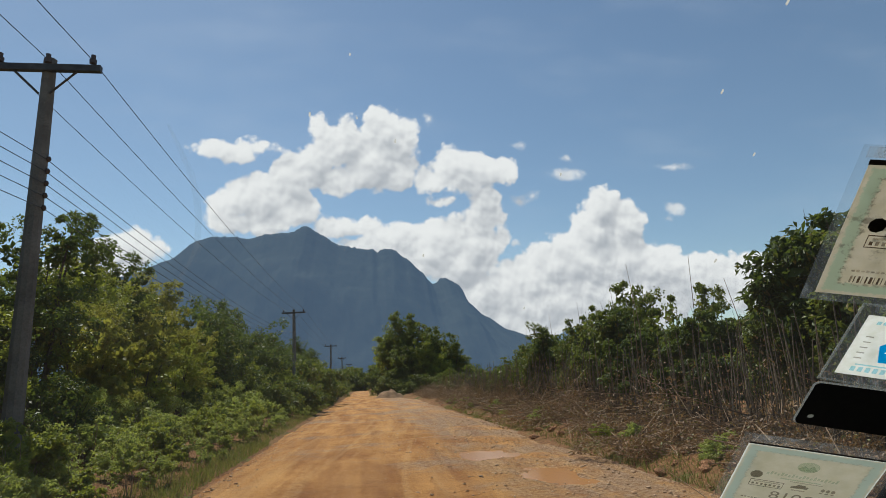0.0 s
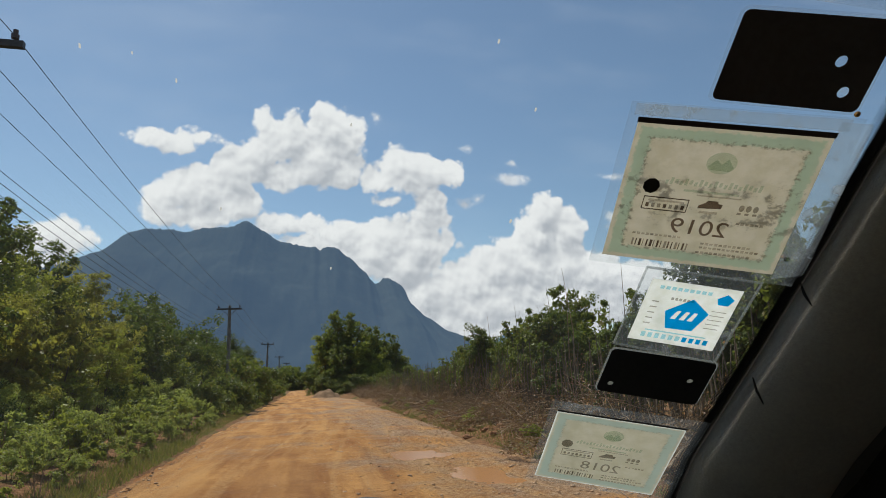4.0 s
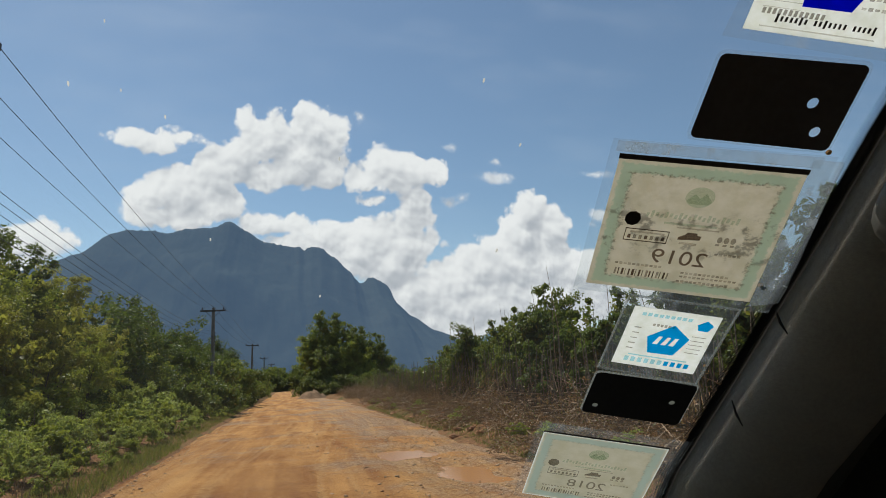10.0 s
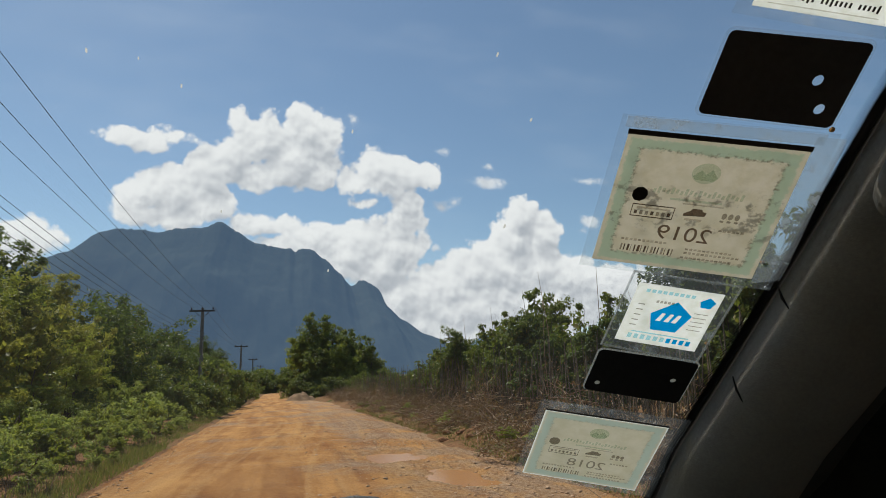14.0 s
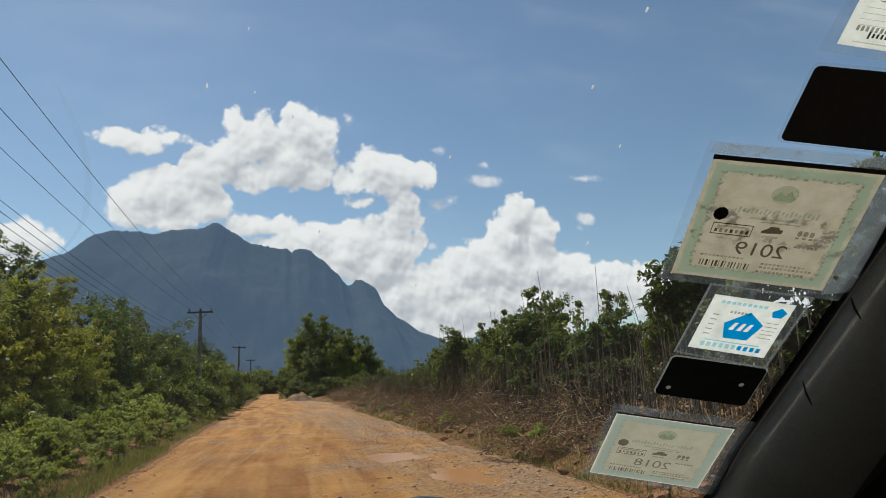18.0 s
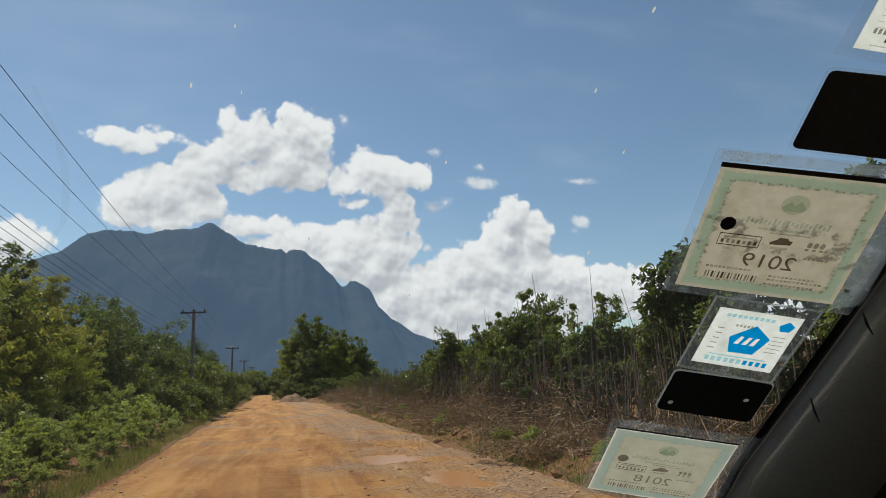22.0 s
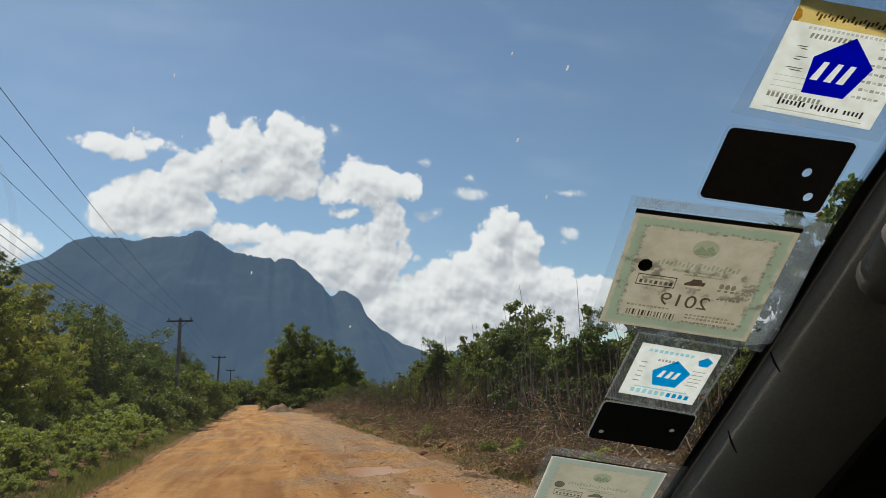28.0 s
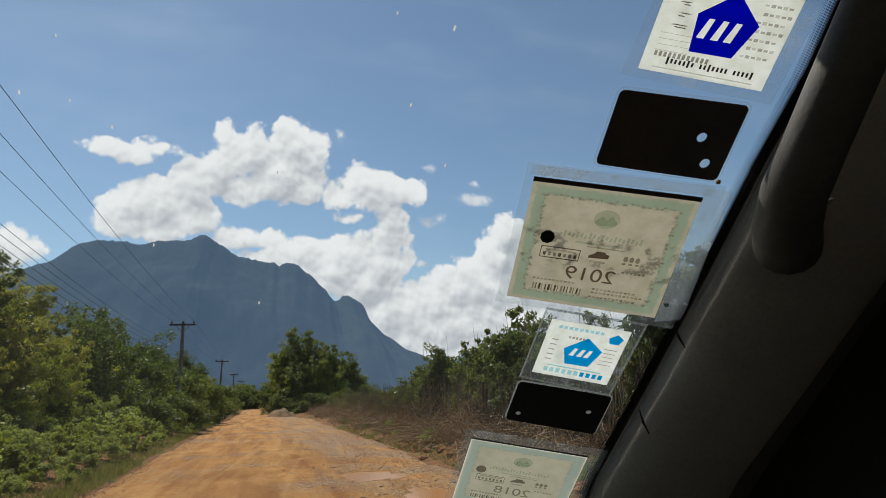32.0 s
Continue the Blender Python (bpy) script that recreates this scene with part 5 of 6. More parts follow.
    sh.bar("stamp_print", 0.275, 0.527, 0.2, 0.014, PRINT_DIM, q)
    sh.slab("truck_print", [(0.455, 0.535), (0.49, 0.51), (0.50, 0.492), (0.555, 0.492), (0.56, 0.51), (0.585, 0.513), (0.58, 0.545), (0.455, 0.555)], dark, q, 0.00005)
    sh.bar("small_print", 0.52, 0.58, 0.10, 0.018, PRINT_DIM, q)
    for i in range(3):
        sh.oval("side_print", 0.69 + 0.038 * i, 0.525, 0.030, 0.050, INK_GREY, q, 8)
        sh.bar("side_print", 0.685 + 0.042 * i, 0.565, 0.022, 0.016, INK_GREY, q)
    sh.words("year_print", 0.50, 0.70, 0.32, 0.115, year, YEAR_BROWN if smeared else YEAR_GREY, q, True, "year in black mirrored numerals")
    widths = (5, 3, 6, 2, 4, 7, 3, 5, 2, 6, 4, 3, 6, 2, 5, 4)
    x = 0.15
    for i, wd in enumerate(widths):
        sh.bar("barcode_bar", x + wd * 0.001, 0.86, wd * 0.0022, 0.055, dark if i % 3 else INK_GREY, q)
        x += 0.021
    for t, s, wd in ((0.795, 0.30, 0.30), (0.815, 0.70, 0.30), (0.845, 0.72, 0.34), (0.885, 0.70, 0.32), (0.635, 0.78, 0.16)):
        for i in range(int(wd / 0.026)):
            sh.bar("fine_print", s - wd / 2 + 0.026 * i, t + 0.05 * (s - 0.5) * 0.4, 0.019, 0.014 + 0.006 * (i % 2), PRINT_DIM if i % 4 else INK_GREY, q)
    return sh


def slanted_marks(s, t, step, h):
    """Three plain slanted bars."""
    return [[(s + k * step - 0.022 + 0.02, t - h), (s + k * step + 0.022 + 0.02, t - h), (s + k * step + 0.03 - 0.02, t + h), (s + k * step - 0.03 - 0.02, t + h)] for k in (-1.1, 0, 1.0)]


def insurance_sticker(name, tl, tr, bl, main, label, big):
    sh = Sheet(name, tl, tr, bl, label, "insurance sticker", "insurance stickers on the windscreen")
    q = 0.0006
    sheet = sh.slab("paper", SQUARE, PAPER_WHITE, 0.0)
    if big:
        sh.slab("plastic_sleeve", [(-0.03, -0.14), (1.15, -0.09), (1.12, 1.1), (-0.12, 1.08)], SLEEVE, -0.0006, 0.0003, "clear plastic sleeve")
        sh.host = sheet
        sh.slab("yellowed_band", [(0, 0), (1, 0), (1, 0.205), (0, 0.19)], PAPER_YELLOWED, 0.0008, 0.0003, "yellow-brown stained top band")
        for i in range(24):
            sh.bar("heading_print", 0.16 + 0.030 * i, 0.105 + 0.012 * ((i * 5) % 3), 0.017, 0.034 + 0.022 * (i % 4 == 1), PRINT_BROWN, 2 * q, "", 0.002)
        sh.slab("stain", [(0.735, 0.09), (0.80, 0.065), (0.86, 0.08), (0.915, 0.13), (0.90, 0.19), (0.84, 0.205), (0.77, 0.18), (0.73, 0.14)], INK_STAIN, 2 * q, 0.00005, "brown damp stain")
        sh.slab("stain", [(0.0, 0.07), (0.04, 0.10), (0.06, 0.15), (0.04, 0.19), (0.0, 0.19)], INK_STAIN, 2 * q, 0.00005, "brown damp stain")
        sh.pierced("pentagon", [(0.53, 0.245), (0.765, 0.475), (0.665, 0.77), (0.33, 0.775), (0.29, 0.455)], slanted_marks(0.50, 0.565, 0.10, 0.085), main, q, 0.0001, "navy blue pentagon with plain white marks")
        for i in range(7):
            for g in range(5):
                sh.bar("back_print", 0.755 + 0.045 * g - 0.004 * i + 0.02 * (i % 2), 0.30 + 0.072 * i, 0.032, 0.018 + 0.008 * ((g + i) % 2), INK_GREY if (g + i) % 3 else PRINT_DIM, q)
        for i in range(18):
            sh.bar("back_print", 0.16 + 0.036 * i, 0.225, 0.024, 0.022, PRINT_DIM, q)
        for i in range(9):
            sh.bar("numeral_bar", 0.20 + 0.036 * i, 0.285, 0.020, 0.042, PRINT_GREY, q, "", 0.003)
        for i, (t, wd) in enumerate(((0.385, 0.07), (0.405, 0.05), (0.475, 0.08), (0.50, 0.05), (0.575, 0.12), (0.595, 0.09))):
            sh.bar("written_stroke", 0.175 + 0.012 * (i % 3), t, wd, 0.009, PRINT_BROWN, q, "", -0.012 if i % 2 else 0.016)
        for i in range(4):
            sh.bar("dotted_rule", 0.20, 0.655 + 0.05 * i, 0.26, 0.006, PRINT_DIM, q)
        for i in range(21):
            if i not in (7, 15):
                sh.bar("name_print", 0.20 + 0.0335 * i, 0.885, 0.016, 0.040 + 0.024 * (i % 5 == 0), INK_BLACK, q)
        sh.bar("fine_print", 0.5, 0.955, 0.8, 0.010, PRINT_DIM, q)
        for i in range(12):
            sh.bar("phone_bar", 0.09 + 0.037 * i, 0.835, 0.022, 0.045, PRINT_GREY, q)
    else:
        sh.host = sheet
        sh.pierced("pentagon", [(0.53, 0.22), (0.76, 0.42), (0.66, 0.72), (0.36, 0.73), (0.28, 0.46)], slanted_marks(0.515, 0.50, 0.09, 0.07), main, q, 0.0001, "light blue pentagon with plain white marks")
        sh.slab("small_pentagon", [(0.86, 0.08), (0.95, 0.15), (0.91, 0.25), (0.80, 0.25), (0.77, 0.16)], main, q, 0.0001)
        for i in range(9):
            sh.bar("heading_print", 0.14 + 0.066 * i, 0.10, 0.045, 0.05, INK_CYAN, q)
        for i in range(6):
            sh.bar("numeral_bar", 0.30 + 0.045 * i, 0.255, 0.03, 0.04, INK_GREY, q)
        for i in range(5):
            sh.bar("side_print", 0.13, 0.33 + 0.09 * i, 0.08, 0.018, INK_GREY, q)
            sh.bar("side_print", 0.85, 0.36 + 0.07 * i, 0.16, 0.012, INK_GREY, q)
        for i in range(10):
            sh.bar("phone_bar", 0.15 + 0.08 * i, 0.88, 0.05, 0.08, INK_CYAN if i < 6 else INK_BLUE, q)
        sh.bar("fine_print", 0.5, 0.80, 0.7, 0.02, INK_CYAN, q)
    sh.host = sh.root
    return sh


tax_sticker("tax_sticker", (0.044, 0.2392), (0.1653, 0.2076), (0.0075, 0.1352), "2019", PAPER_2019, "stained cream road tax sticker with green border in a plastic sleeve", True)
tax_sticker("tax_sticker", (-0.0531, -0.0334), (0.0600, -0.0596), (-0.0905, -0.1233), "2018", PAPER_2018, "smaller cream road tax sticker with pale edge on the windscreen", False)
insurance_sticker("insurance_sticker", (0.155, 0.3836), (0.2340, 0.3556), (0.1250, 0.3140), INK_NAVY, "white insurance sticker with navy pentagon and yellowed top band", True)
small = insurance_sticker("insurance_sticker", (0.0437, 0.1083), (0.1096, 0.0897), (0.0186, 0.0503), INK_BLUE, "small white insurance sticker with a light blue pentagon", False)


def holder_frame(sh, o, wd, name, mat):
    for i in range(4):
        (a, b), (c, d) = o[i], o[(i + 1) % 4]
        cx, cy = 0.5, 0.5
        inn = [(x + (cx - x) * wd, y + (cy - y) * wd) for x, y in ((a, b), (c, d))]
        sh.slab(name, [(a, b), (c, d), inn[1], inn[0]], mat, 0.0008, 0.0016)


holder_frame(small, [(-0.12, -0.17), (1.14, -0.17), (1.10, 1.2), (-0.14, 1.14)], 0.034, "holder_rim", ACRYLIC)
small.slab("holder_pane", [(-0.11, -0.16), (1.13, -0.16), (1.09, 1.19), (-0.13, 1.13)], SLEEVE, -0.001, 0.0003, "clear acrylic holder")

black = Sheet("black_card", (0.0055, 0.0390), (0.0885, 0.0178), (-0.0145, -0.0070), "flat black plastic card with two screws on the windscreen", "card", "dark cards on the windscreen")
SPOTS = [(s, t, 0.058, 0.105) for s, t in ((0.112, 0.79), (0.835, 0.465))]
black.pierced("card", rounded(0.05, 1.7), [black.ring(*q) for q in SPOTS], CARD_BLACK, 0.0008, 0.0014)
black.slab("rim", rounded(0.06, 1.7, 0.035), ACRYLIC, -0.0008, 0.0008, "thin clear rim")
for s, t, w2, h2 in SPOTS:
    black.oval("screw", s, t, w2 * 1.05, h2 * 1.05, ink("screw_plastic", (0.5, 0.5, 0.47), 0.9), 0.0, 14, "pale plastic screw head")
brown = Sheet("dark_card", (0.1130, 0.3010), (0.1975, 0.2768), (0.0912, 0.2478), "dark brown tag card with two round holes on the windscreen", "card", "dark cards on the windscreen")
brown.pierced("card", rounded(0.045, 1.5), [brown.ring(s, t, 0.078, 0.13) for s, t in ((0.748, 0.46), (0.855, 0.79))], CARD_BROWN, 0.0008, 0.0014)
brown.slab("rim", rounded(0.06, 1.5, 0.055), SLEEVE, -0.0008, 0.0008, "thin clear rim")

# ---- windscreen, its printed border, wipers, pillar, cab ----
vehicle = empty("vehicle_cab", (0.0, -0.6, 0.0), "dark interior and white shell of a small van on the road", "vehicle")
VO = vehicle.location.copy()


def cab_part(name, bm, mat, label="", smooth=False, parent=None):
    bmesh.ops.translate(bm, vec=-VO, verts=bm.verts)
    return part(name, bm, mat, parent or vehicle, label, smooth)


bm = bmesh.new()
cols, rows_n = 28, 10
gridv = []
for j in range(rows_n + 1):
    z = 1.385 + (2.03 - 1.385) * j / rows_n
    half = 0.90
    gridv.append([bm.verts.new((-half + 2 * half * i / cols, glass_y(-half + 2 * half * i / cols, z) + 0.016, z)) for i in range(cols + 1)])
for j in range(rows_n):
    for i in range(cols):
        bm.faces.new((gridv[j][i], gridv[j][i + 1], gridv[j + 1][i + 1], gridv[j + 1][i]))
cab_part("windscreen", bm, GLASS, "clear windscreen with dust specks", True)

# the glass edge by the pillar, from its foot upwards
EDGE = [(-0.135, -0.36), (-0.10, -0.262), (-0.02, -0.232), (0.012, -0.205), (0.036, -0.160), (0.058, -0.095), (0.0875, -0.031), (0.1135, 0.026), (0.1590, 0.129), (0.2030, 0.2326), (0.2330, 0.2955), (0.2660, 0.3855), (0.335, 0.57)]


def sweep(profile, name, mat, label="", smooth=True, edge=EDGE):
    """A strip with a fixed section, along the glass edge: to the right of it, and into the cab."""
    bm = bmesh.new()
    rows2 = []
    for a, b in edge:
        rows2.append([bm.verts.new(on_glass(a + w2, b, -d)) for w2, d in profile])
    for r0, r1 in zip(rows2, rows2[1:]):
        for i in range(len(profile) - 1):
            bm.faces.new((r0[i], r0[i + 1], r1[i + 1], r1[i]))
    return cab_part(name, bm, mat, label, smooth)


sweep([(0.0, 0.0005), (0.018, 0.0005), (0.018, -0.003), (0.0, -0.003)], "glass_border", FRIT, "black printed border of the windscreen")
sweep([(0.008, 0.001), (0.010, 0.010), (0.016, 0.020), (0.026, 0.029), (0.039, 0.035), (0.052, 0.038), (0.070, 0.0375), (0.088, 0.034), (0.105, 0.028), (0.120, 0.020), (0.133, 0.010), (0.143, -0.003), (0.149, -0.018)], "pillar_trim", TRIM, "brown-grey vinyl windscreen pillar trim")
sweep([(0.144, -0.010), (0.155, -0.014), (0.18, -0.03), (0.24, -0.05), (0.34, -0.05)], "door_frame", DOOR_FRAME, "dark painted door frame beside the pillar", True, [(-0.2, -0.62)] + EDGE)
for (a0, b0), (a1, b1) in (((0.1414, 0.1132), (0.1482, 0.0955)), ((0.1106, 0.0254), (0.1173, 0.0019))):
    bm = bmesh.new()
    tube(bm, [on_glass(a0, b0, -0.0295), on_glass((a0 + a1) / 2 - 0.001, (b0 + b1) / 2, -0.0325), on_glass(a1, b1, -0.035)], [0.0005, 0.0012, 0.0005], 6)
    cab_part("trim_crease", bm, BLACK_PLASTIC)
# dots that fade out of the border
dot_verts, dot_faces = [], []
for (a0, b0), (a1, b1) in zip(EDGE[3:], EDGE[4:]):
    ln = math.hypot(a1 - a0, b1 - b0)
    steps = max(1, int(ln / 0.0015))
    for i in range(steps):
        u = i / steps
        for j in range(7):
            r = 0.00080 - 0.00008 * j
            ca, cb = a0 + (a1 - a0) * u - 0.0013 * j - 0.0002, b0 + (b1 - b0) * u + (0.00075 if j % 2 else 0)
            base = len(dot_verts)
            dot_verts += [on_glass(ca + r * math.cos(q * math.tau / 6), cb + r * math.sin(q * math.tau / 6), 0.0) - VO for q in range(6)]
            dot_faces.append(tuple(range(base, base + 6)))
dots = link_mesh("border_dots", dot_verts, dot_faces, FRIT, vehicle, "fading black dots along the glass border")
dots["kind"] = "stuff"

# grab handle on the pillar
bm = bmesh.new()
H = [(0.272, 0.415, 0.062), (0.2446, 0.3706, 0.085), (0.2322, 0.3506, 0.095), (0.219, 0.3163, 0.100), (0.2084, 0.2822, 0.100), (0.2015, 0.2519, 0.094), (0.2045, 0.2200, 0.074), (0.2158, 0.1860, 0.040)]
tube(bm, [on_glass(a, b, -d) for a, b, d in H], [0.0145, 0.015, 0.0155, 0.016, 0.0165, 0.018, 0.020, 0.022], 16)
handle = cab_part("grab_handle", bm, HANDLE, "dark moulded grab handle", True)
bm = bmesh.new()
tube(bm, [on_glass(0.2225, 0.2395, -0.078), on_glass(0.2245, 0.2370, -0.083)], 0.0032, 10)
cab_part("handle_screw", bm, SCREW, "", False, handle)

# dashboard
bm = bmesh.new()
xs = [-0.92 + 1.84 * i / 24 for i in range(25)]
front, lip, back, low = [], [], [], []
for x in xs:
    front.append(bm.verts.new((x, glass_y(x, 1.405) + 0.01, 1.405)))
    lip.append(bm.verts.new((x, glass_y(x, 1.40) - 0.10, 1.412)))
    back.append(bm.verts.new((x, 0.42, 1.36)))
    low.append(bm.verts.new((x, 0.45, 0.75)))
for r0, r1 in ((front, lip), (lip, back), (back, low)):
    for i in range(24):
        bm.faces.new((r0[i], r0[i + 1], r1[i + 1], r1[i]))
cab_part("dashboard", bm, BLACK_PLASTIC, "black dashboard top", True)
bm = bmesh.new()
bmesh.ops.create_uvsphere(bm, u_segments=20, v_segments=12, radius=0.034)
bmesh.ops.scale(bm, vec=(1, 1, 0.8), verts=bm.verts)
bmesh.ops.translate(bm, vec=(0.725, 0.68, 1.41), verts=bm.verts)
cab_part("speaker_dome", bm, BLACK_PLASTIC, "round black speaker grille", True)


def outside(x, z, off=0.03):
    return Vector((x, glass_y(x, z) + off, z))


wiper = empty("wiper", (0.55, 0.85, 1.44), "black wiper arm and blade resting low on the windscreen", "wiper")
WO = wiper.location.copy()


def wiper_part(name, bm, label="", parent=None):
    bmesh.ops.translate(bm, vec=-WO, verts=bm.verts)
    return part(name, bm, BLACK_PLASTIC, parent or wiper, label)


BLADE = [(0.27, 1.422), (0.33, 1.432), (0.385, 1.440), (0.45, 1.445), (0.52, 1.448), (0.57, 1.452), (0.61, 1.451), (0.67, 1.452), (0.73, 1.451), (0.80, 1.443), (0.845, 1.435)]


def blade_z(x):
    for (a, h), (b, k2) in zip(BLADE, BLADE[1:]):
        if a <= x <= b:
            return h + (k2 - h) * (x - a) / (b - a)
    return BLADE[-1][1]


bm = bmesh.new()
tube(bm, [outside(x, blade_z(x) - 0.009) for x, z in BLADE], [0.002] + [0.0036] * 9 + [0.002], 6)
wiper_part("blade", bm, "thin rubber wiper blade")
for lo, hi, tall in ((0.37, 0.525, 0.0075), (0.605, 0.735, 0.0085)):
    for dz in (0.0, tall):
        bm = bmesh.new()
        n_seg = 6
        tube(bm, [outside(lo + (hi - lo) * i / n_seg, blade_z(lo + (hi - lo) * i / n_seg) + dz - 0.004, 0.04) for i in range(n_seg + 1)], 0.0024, 6)
        rail = wiper_part("bridge_rail", bm)
    x = lo
    while x < hi:
        bm = bmesh.new()
        tube(bm, [outside(x, blade_z(x) - 0.005, 0.04), outside(x + 0.002, blade_z(x) + tall - 0.005, 0.04)], 0.0044, 6)
        wiper_part("bridge_web", bm, "", rail)
        x += 0.0205
bm = bmesh.new()
tube(bm, [outside(x, blade_z(x) + dz, 0.045) for x, dz in ((0.505, -0.002), (0.53, 0.001), (0.56, 0.003), (0.585, 0.002), (0.61, -0.002))], [0.003, 0.0065, 0.0075, 0.0065, 0.003], 10)
joint = wiper_part("joint", bm, "moulded joint between arm and blade")
for x in (0.535, 0.56, 0.58):
    bm = bmesh.new()
    p = outside(x, blade_z(x) + 0.003, 0.045)
    tube(bm, [p + Vector((0, -0.007, 0)), p + Vector((0, -0.0095, 0))], [0.0026, 0.0022], 8)
    wiper_part("rivet", bm, "", joint)
bm = bmesh.new()
tube(bm, [outside(0.722, blade_z(0.722), 0.04), outside(0.742, blade_z(0.742), 0.04)], 0.0075, 8)
wiper_part("end_cap", bm)
bm = bmesh.new()
tube(bm, [outside(0.79, blade_z(0.79) - 0.006, 0.034), outside(0.812, blade_z(0.812) - 0.006, 0.034)], 0.0062, 8)
wiper_part("end_cap", bm)
bm = bmesh.new()
tube(bm, [outside(x, z, 0.035) for x, z in ((0.20, 1.405), (0.30, 1.422), (0.42, 1.434), (0.55, 1.441), (0.66, 1.443), (0.76, 1.439), (0.84, 1.43), (0.88, 1.415))], [0.006, 0.006, 0.0055, 0.0055, 0.005, 0.005, 0.005, 0.005], 8)
wiper_part("arm", bm, "black wiper arm")
bm = bmesh.new()
tube(bm, [outside(x, z, 0.02) for x, z in ((-0.2, 1.388), (0.1, 1.398), (0.30, 1.408), (0.50, 1.420), (0.68, 1.426), (0.83, 1.42))], 0.0045, 8)
cab_part("lower_seal", bm, BLACK_PLASTIC, "black rubber seal under the windscreen")

# specks of dirt on the glass
SPECKS = [(0.419, 1.920), (0.634, 1.867), (0.353, 1.879), (0.413, 1.749), (0.506, 1.701), (0.646, 1.725), (0.594, 1.878), (0.387, 1.828), (0.517, 1.795), (0.320, 1.849), (0.357, 1.844), (0.613, 1.829), (0.646, 1.791)]
DIRT = ink("dried_splash", (0.75, 0.74, 0.68), 0.6)
for i, (x, z) in enumerate(SPECKS):
    r = (0.0010, 0.0013, 0.0008, 0.0011)[i % 4]
    v = [Vector((x + r * math.cos(q * math.tau / 9) * (0.6 + 0.25 * (q % 2)), 0, z + r * 1.5 * math.sin(q * math.tau / 9) * (0.7 + 0.2 * (q % 3 == 0)))) for q in range(9)]
    v = [Vector((p.x, glass_y(p.x, p.z) + 0.012, p.z)) for p in v]
    sp = link_mesh("dirt_speck", v, [tuple(range(9))], DIRT)
    tagged(sp, "pale dried splash speck on the windscreen", "dirt speck", "specks on the windscreen")
# faint arc that the wiper has left in the dust
SMEAR = film_material("dust_smear", 0.035, (0.8, 0.8, 0.78), 0.12)
arc = [(0.206, 1.850), (0.212, 1.834), (0.2165, 1.820), (0.218, 1.804), (0.216, 1.788), (0.209, 1.767), (0.196, 1.752), (0.180, 1.738)]
v = []
for k, (x, z) in enumerate(arc):
    wd = 0.0012 + 0.0020 * math.sin(math.pi * k / (len(arc) - 1))
    v += [Vector((x + q * wd, glass_y(x + q * wd, z) + 0.0125, z)) for q in (-1, 1)]
smear = link_mesh("wiper_smear", v, [(2 * k, 2 * k + 1, 2 * k + 3, 2 * k + 2) for k in range(len(arc) - 1)], SMEAR, smooth=True)
tagged(smear, "faint pale curved smear of dust on the windscreen", "smear")
for a, b in ((0.178, 0.221), (0.137, 0.117), (0.095, 0.038)):
    bm = bmesh.new()
    tube(bm, [on_glass(a, b, -0.001), on_glass(a, b, -0.0025)], [0.0020, 0.0012], 10)
    ob = part("sealant_blob", bm, plain("orange_sealant", (0.55, 0.26, 0.05), 0.5))
    tagged(ob, "small orange dab of sealant at the glass edge", "sealant dab", "dabs on the glass edge")

# shell of the van round the camera


def panel(name, pts, mat, label="", thick=0.03):
    """A flat panel with thickness, from four corners."""
    bm = bmesh.new()
    p = [Vector(q) for q in pts]
    nrm = (p[1] - p[0]).cross(p[2] - p[0]).normalized() * thick
    a, b = [bm.verts.new(q) for q in p], [bm.verts.new(q + nrm) for q in p]
    bm.faces.new(a)
    bm.faces.new(b[::-1])
    for i in range(len(p)):
        j = (i + 1) % len(p)
        bm.faces.new((a[i], b[i], b[j], a[j]))
    bmesh.ops.recalc_face_normals(bm, faces=bm.faces)
    return cab_part(name, bm, mat, label)


panel("roof_lining", [(-0.86, 0.30, 2.035), (0.86, 0.30, 2.035), (0.95, -3.0, 2.08), (-0.95, -3.0, 2.08)], LINING, "dark roof lining")
panel("roof", [(-0.90, 0.36, 2.085), (0.90, 0.36, 2.085), (0.98, -3.05, 2.13), (-0.98, -3.05, 2.13)], BODY_PAINT, "white roof")
panel("floor_pan", [(-0.95, 0.95, 0.42), (0.95, 0.95, 0.42), (0.95, -3.0, 0.42), (-0.95, -3.0, 0.42)], LINING)
panel("nose_panel", [(-0.93, 1.03, 0.35), (0.93, 1.03, 0.35), (0.90, 0.72, 1.37), (-0.90, 0.72, 1.37)], BODY_PAINT, "white nose panel")
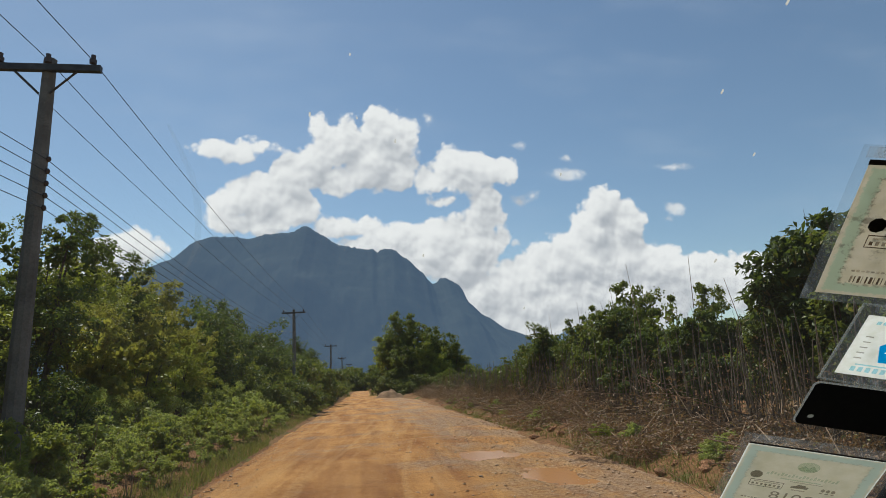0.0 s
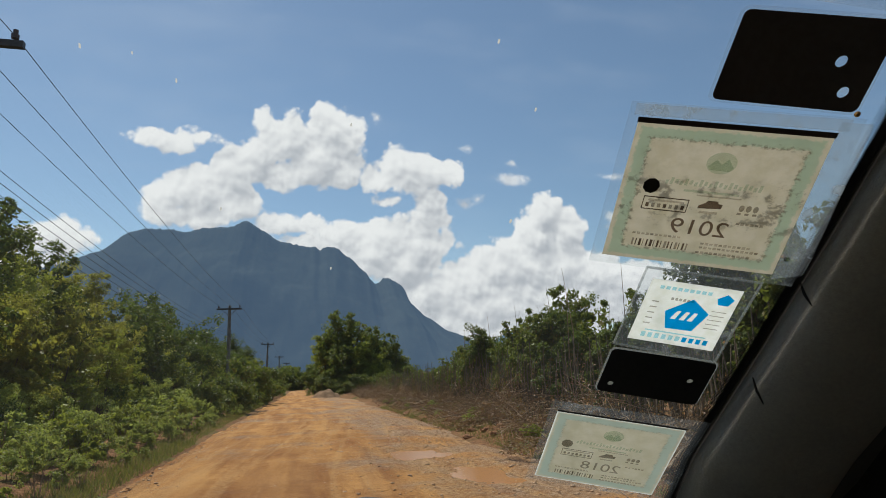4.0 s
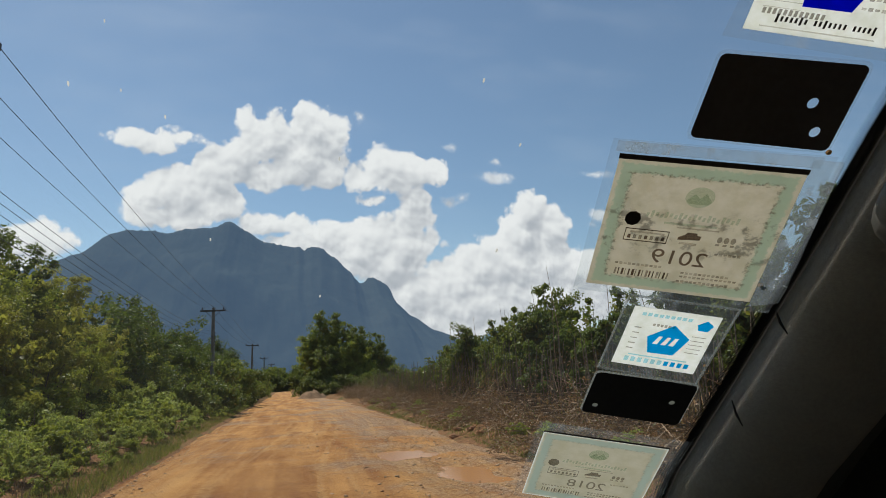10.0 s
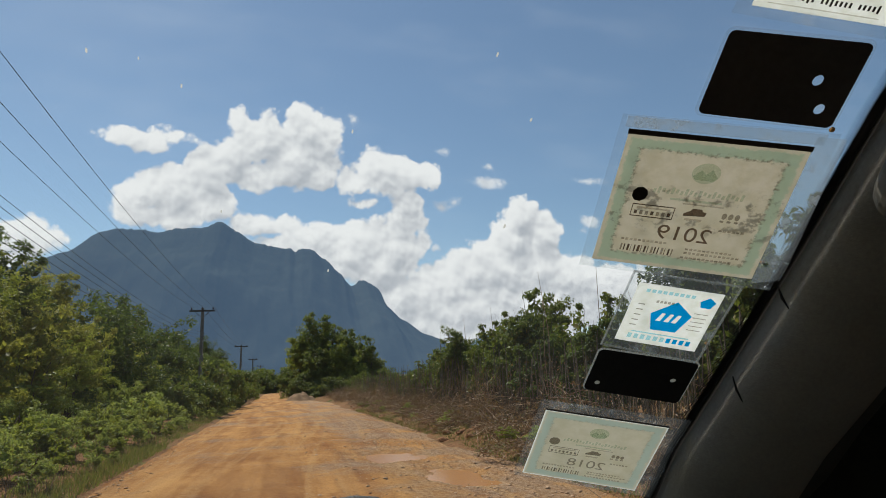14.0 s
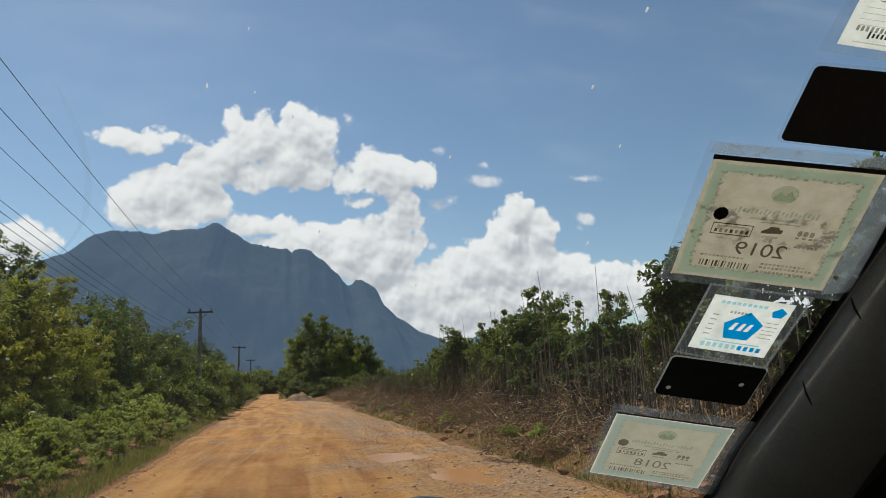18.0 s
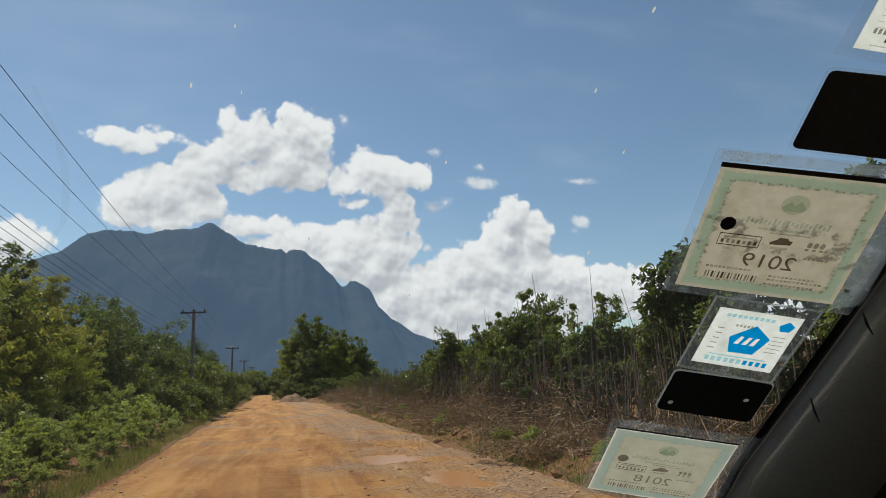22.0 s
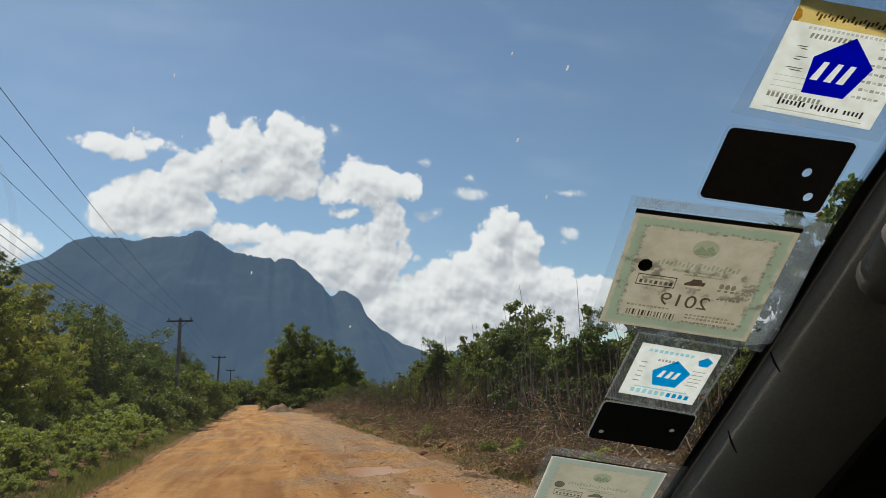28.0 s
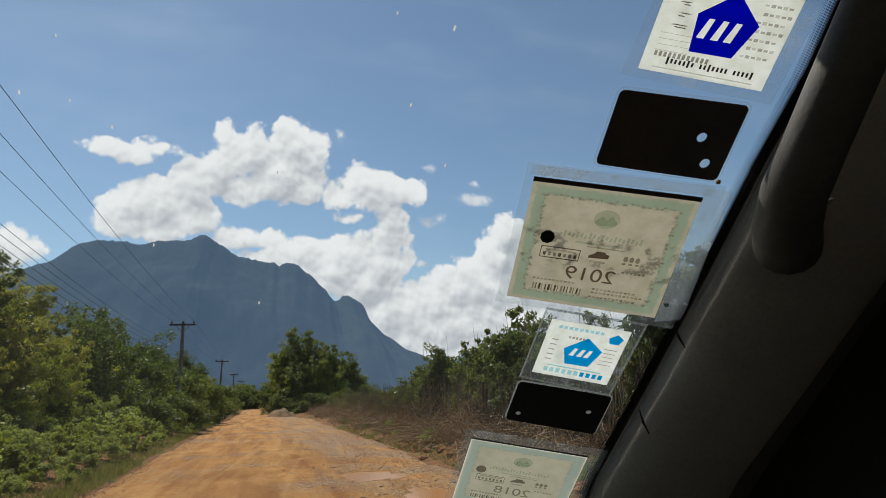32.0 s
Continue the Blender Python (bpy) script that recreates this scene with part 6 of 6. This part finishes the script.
panel("rear_panel", [(-0.98, -3.0, 0.40), (0.98, -3.0, 0.40), (0.97, -3.0, 1.25), (-0.97, -3.0, 1.25)], BODY_PAINT, "white rear panel")
panel("door_panel", [(1.03, 0.95, 0.40), (1.03, -3.0, 0.40), (1.03, -3.0, 2.10), (1.03, 0.22, 2.10), (1.03, 0.62, 1.45)], LINING, "dark door and side lining")
panel("side_panel", [(1.075, 0.98, 0.38), (1.075, -3.0, 0.38), (1.075, -3.0, 2.12), (1.075, 0.20, 2.12), (1.075, 0.65, 1.42)], BODY_PAINT, "white side panel")
panel("side_panel", [(-1.03, 0.98, 0.38), (-1.03, -3.0, 0.38), (-1.03, -3.0, 1.35), (-1.03, 0.70, 1.35)], BODY_PAINT, "white side panel")
panel("side_rail", [(-1.0, 0.25, 1.98), (-1.0, -3.0, 1.98), (-1.0, -3.0, 2.12), (-1.0, 0.25, 2.12)], BODY_PAINT, "white roof rail")
bm = bmesh.new()
tube(bm, [(-0.95, 0.66, 1.36), (-0.90, 0.24, 2.03)], 0.035, 8)
cab_part("pillar", bm, TRIM)


def wheel(x, y):
    root = cab_part("wheel", tube(bmesh.new(), [(x - 0.04, y, 0.31), (x + 0.04, y, 0.31)], 0.11, 16), STEEL, "dark hub")
    bm = bmesh.new()
    prof = [(0.17, -0.085), (0.25, -0.095), (0.30, -0.075), (0.312, -0.03), (0.312, 0.03), (0.30, 0.075), (0.25, 0.095), (0.17, 0.085)]
    rings = []
    for q in range(28):
        a = q * math.tau / 28
        rings.append([bm.verts.new((x + d, y + r * math.cos(a), 0.31 + r * math.sin(a))) for r, d in prof])
    for q in range(28):
        for i in range(len(prof)):
            bm.faces.new((rings[q][i], rings[q][(i + 1) % 8], rings[(q + 1) % 28][(i + 1) % 8], rings[(q + 1) % 28][i]))
    cab_part("tyre", bm, RUBBER, "black tyre", True, root)
    bm = bmesh.new()
    tube(bm, [(x - 0.06, y, 0.31), (x + 0.06, y, 0.31)], 0.175, 24)
    cab_part("rim", bm, STEEL, "steel rim", False, root)


for x in (-0.92, 0.92):
    for y in (0.25, -2.1):
        wheel(x, y)
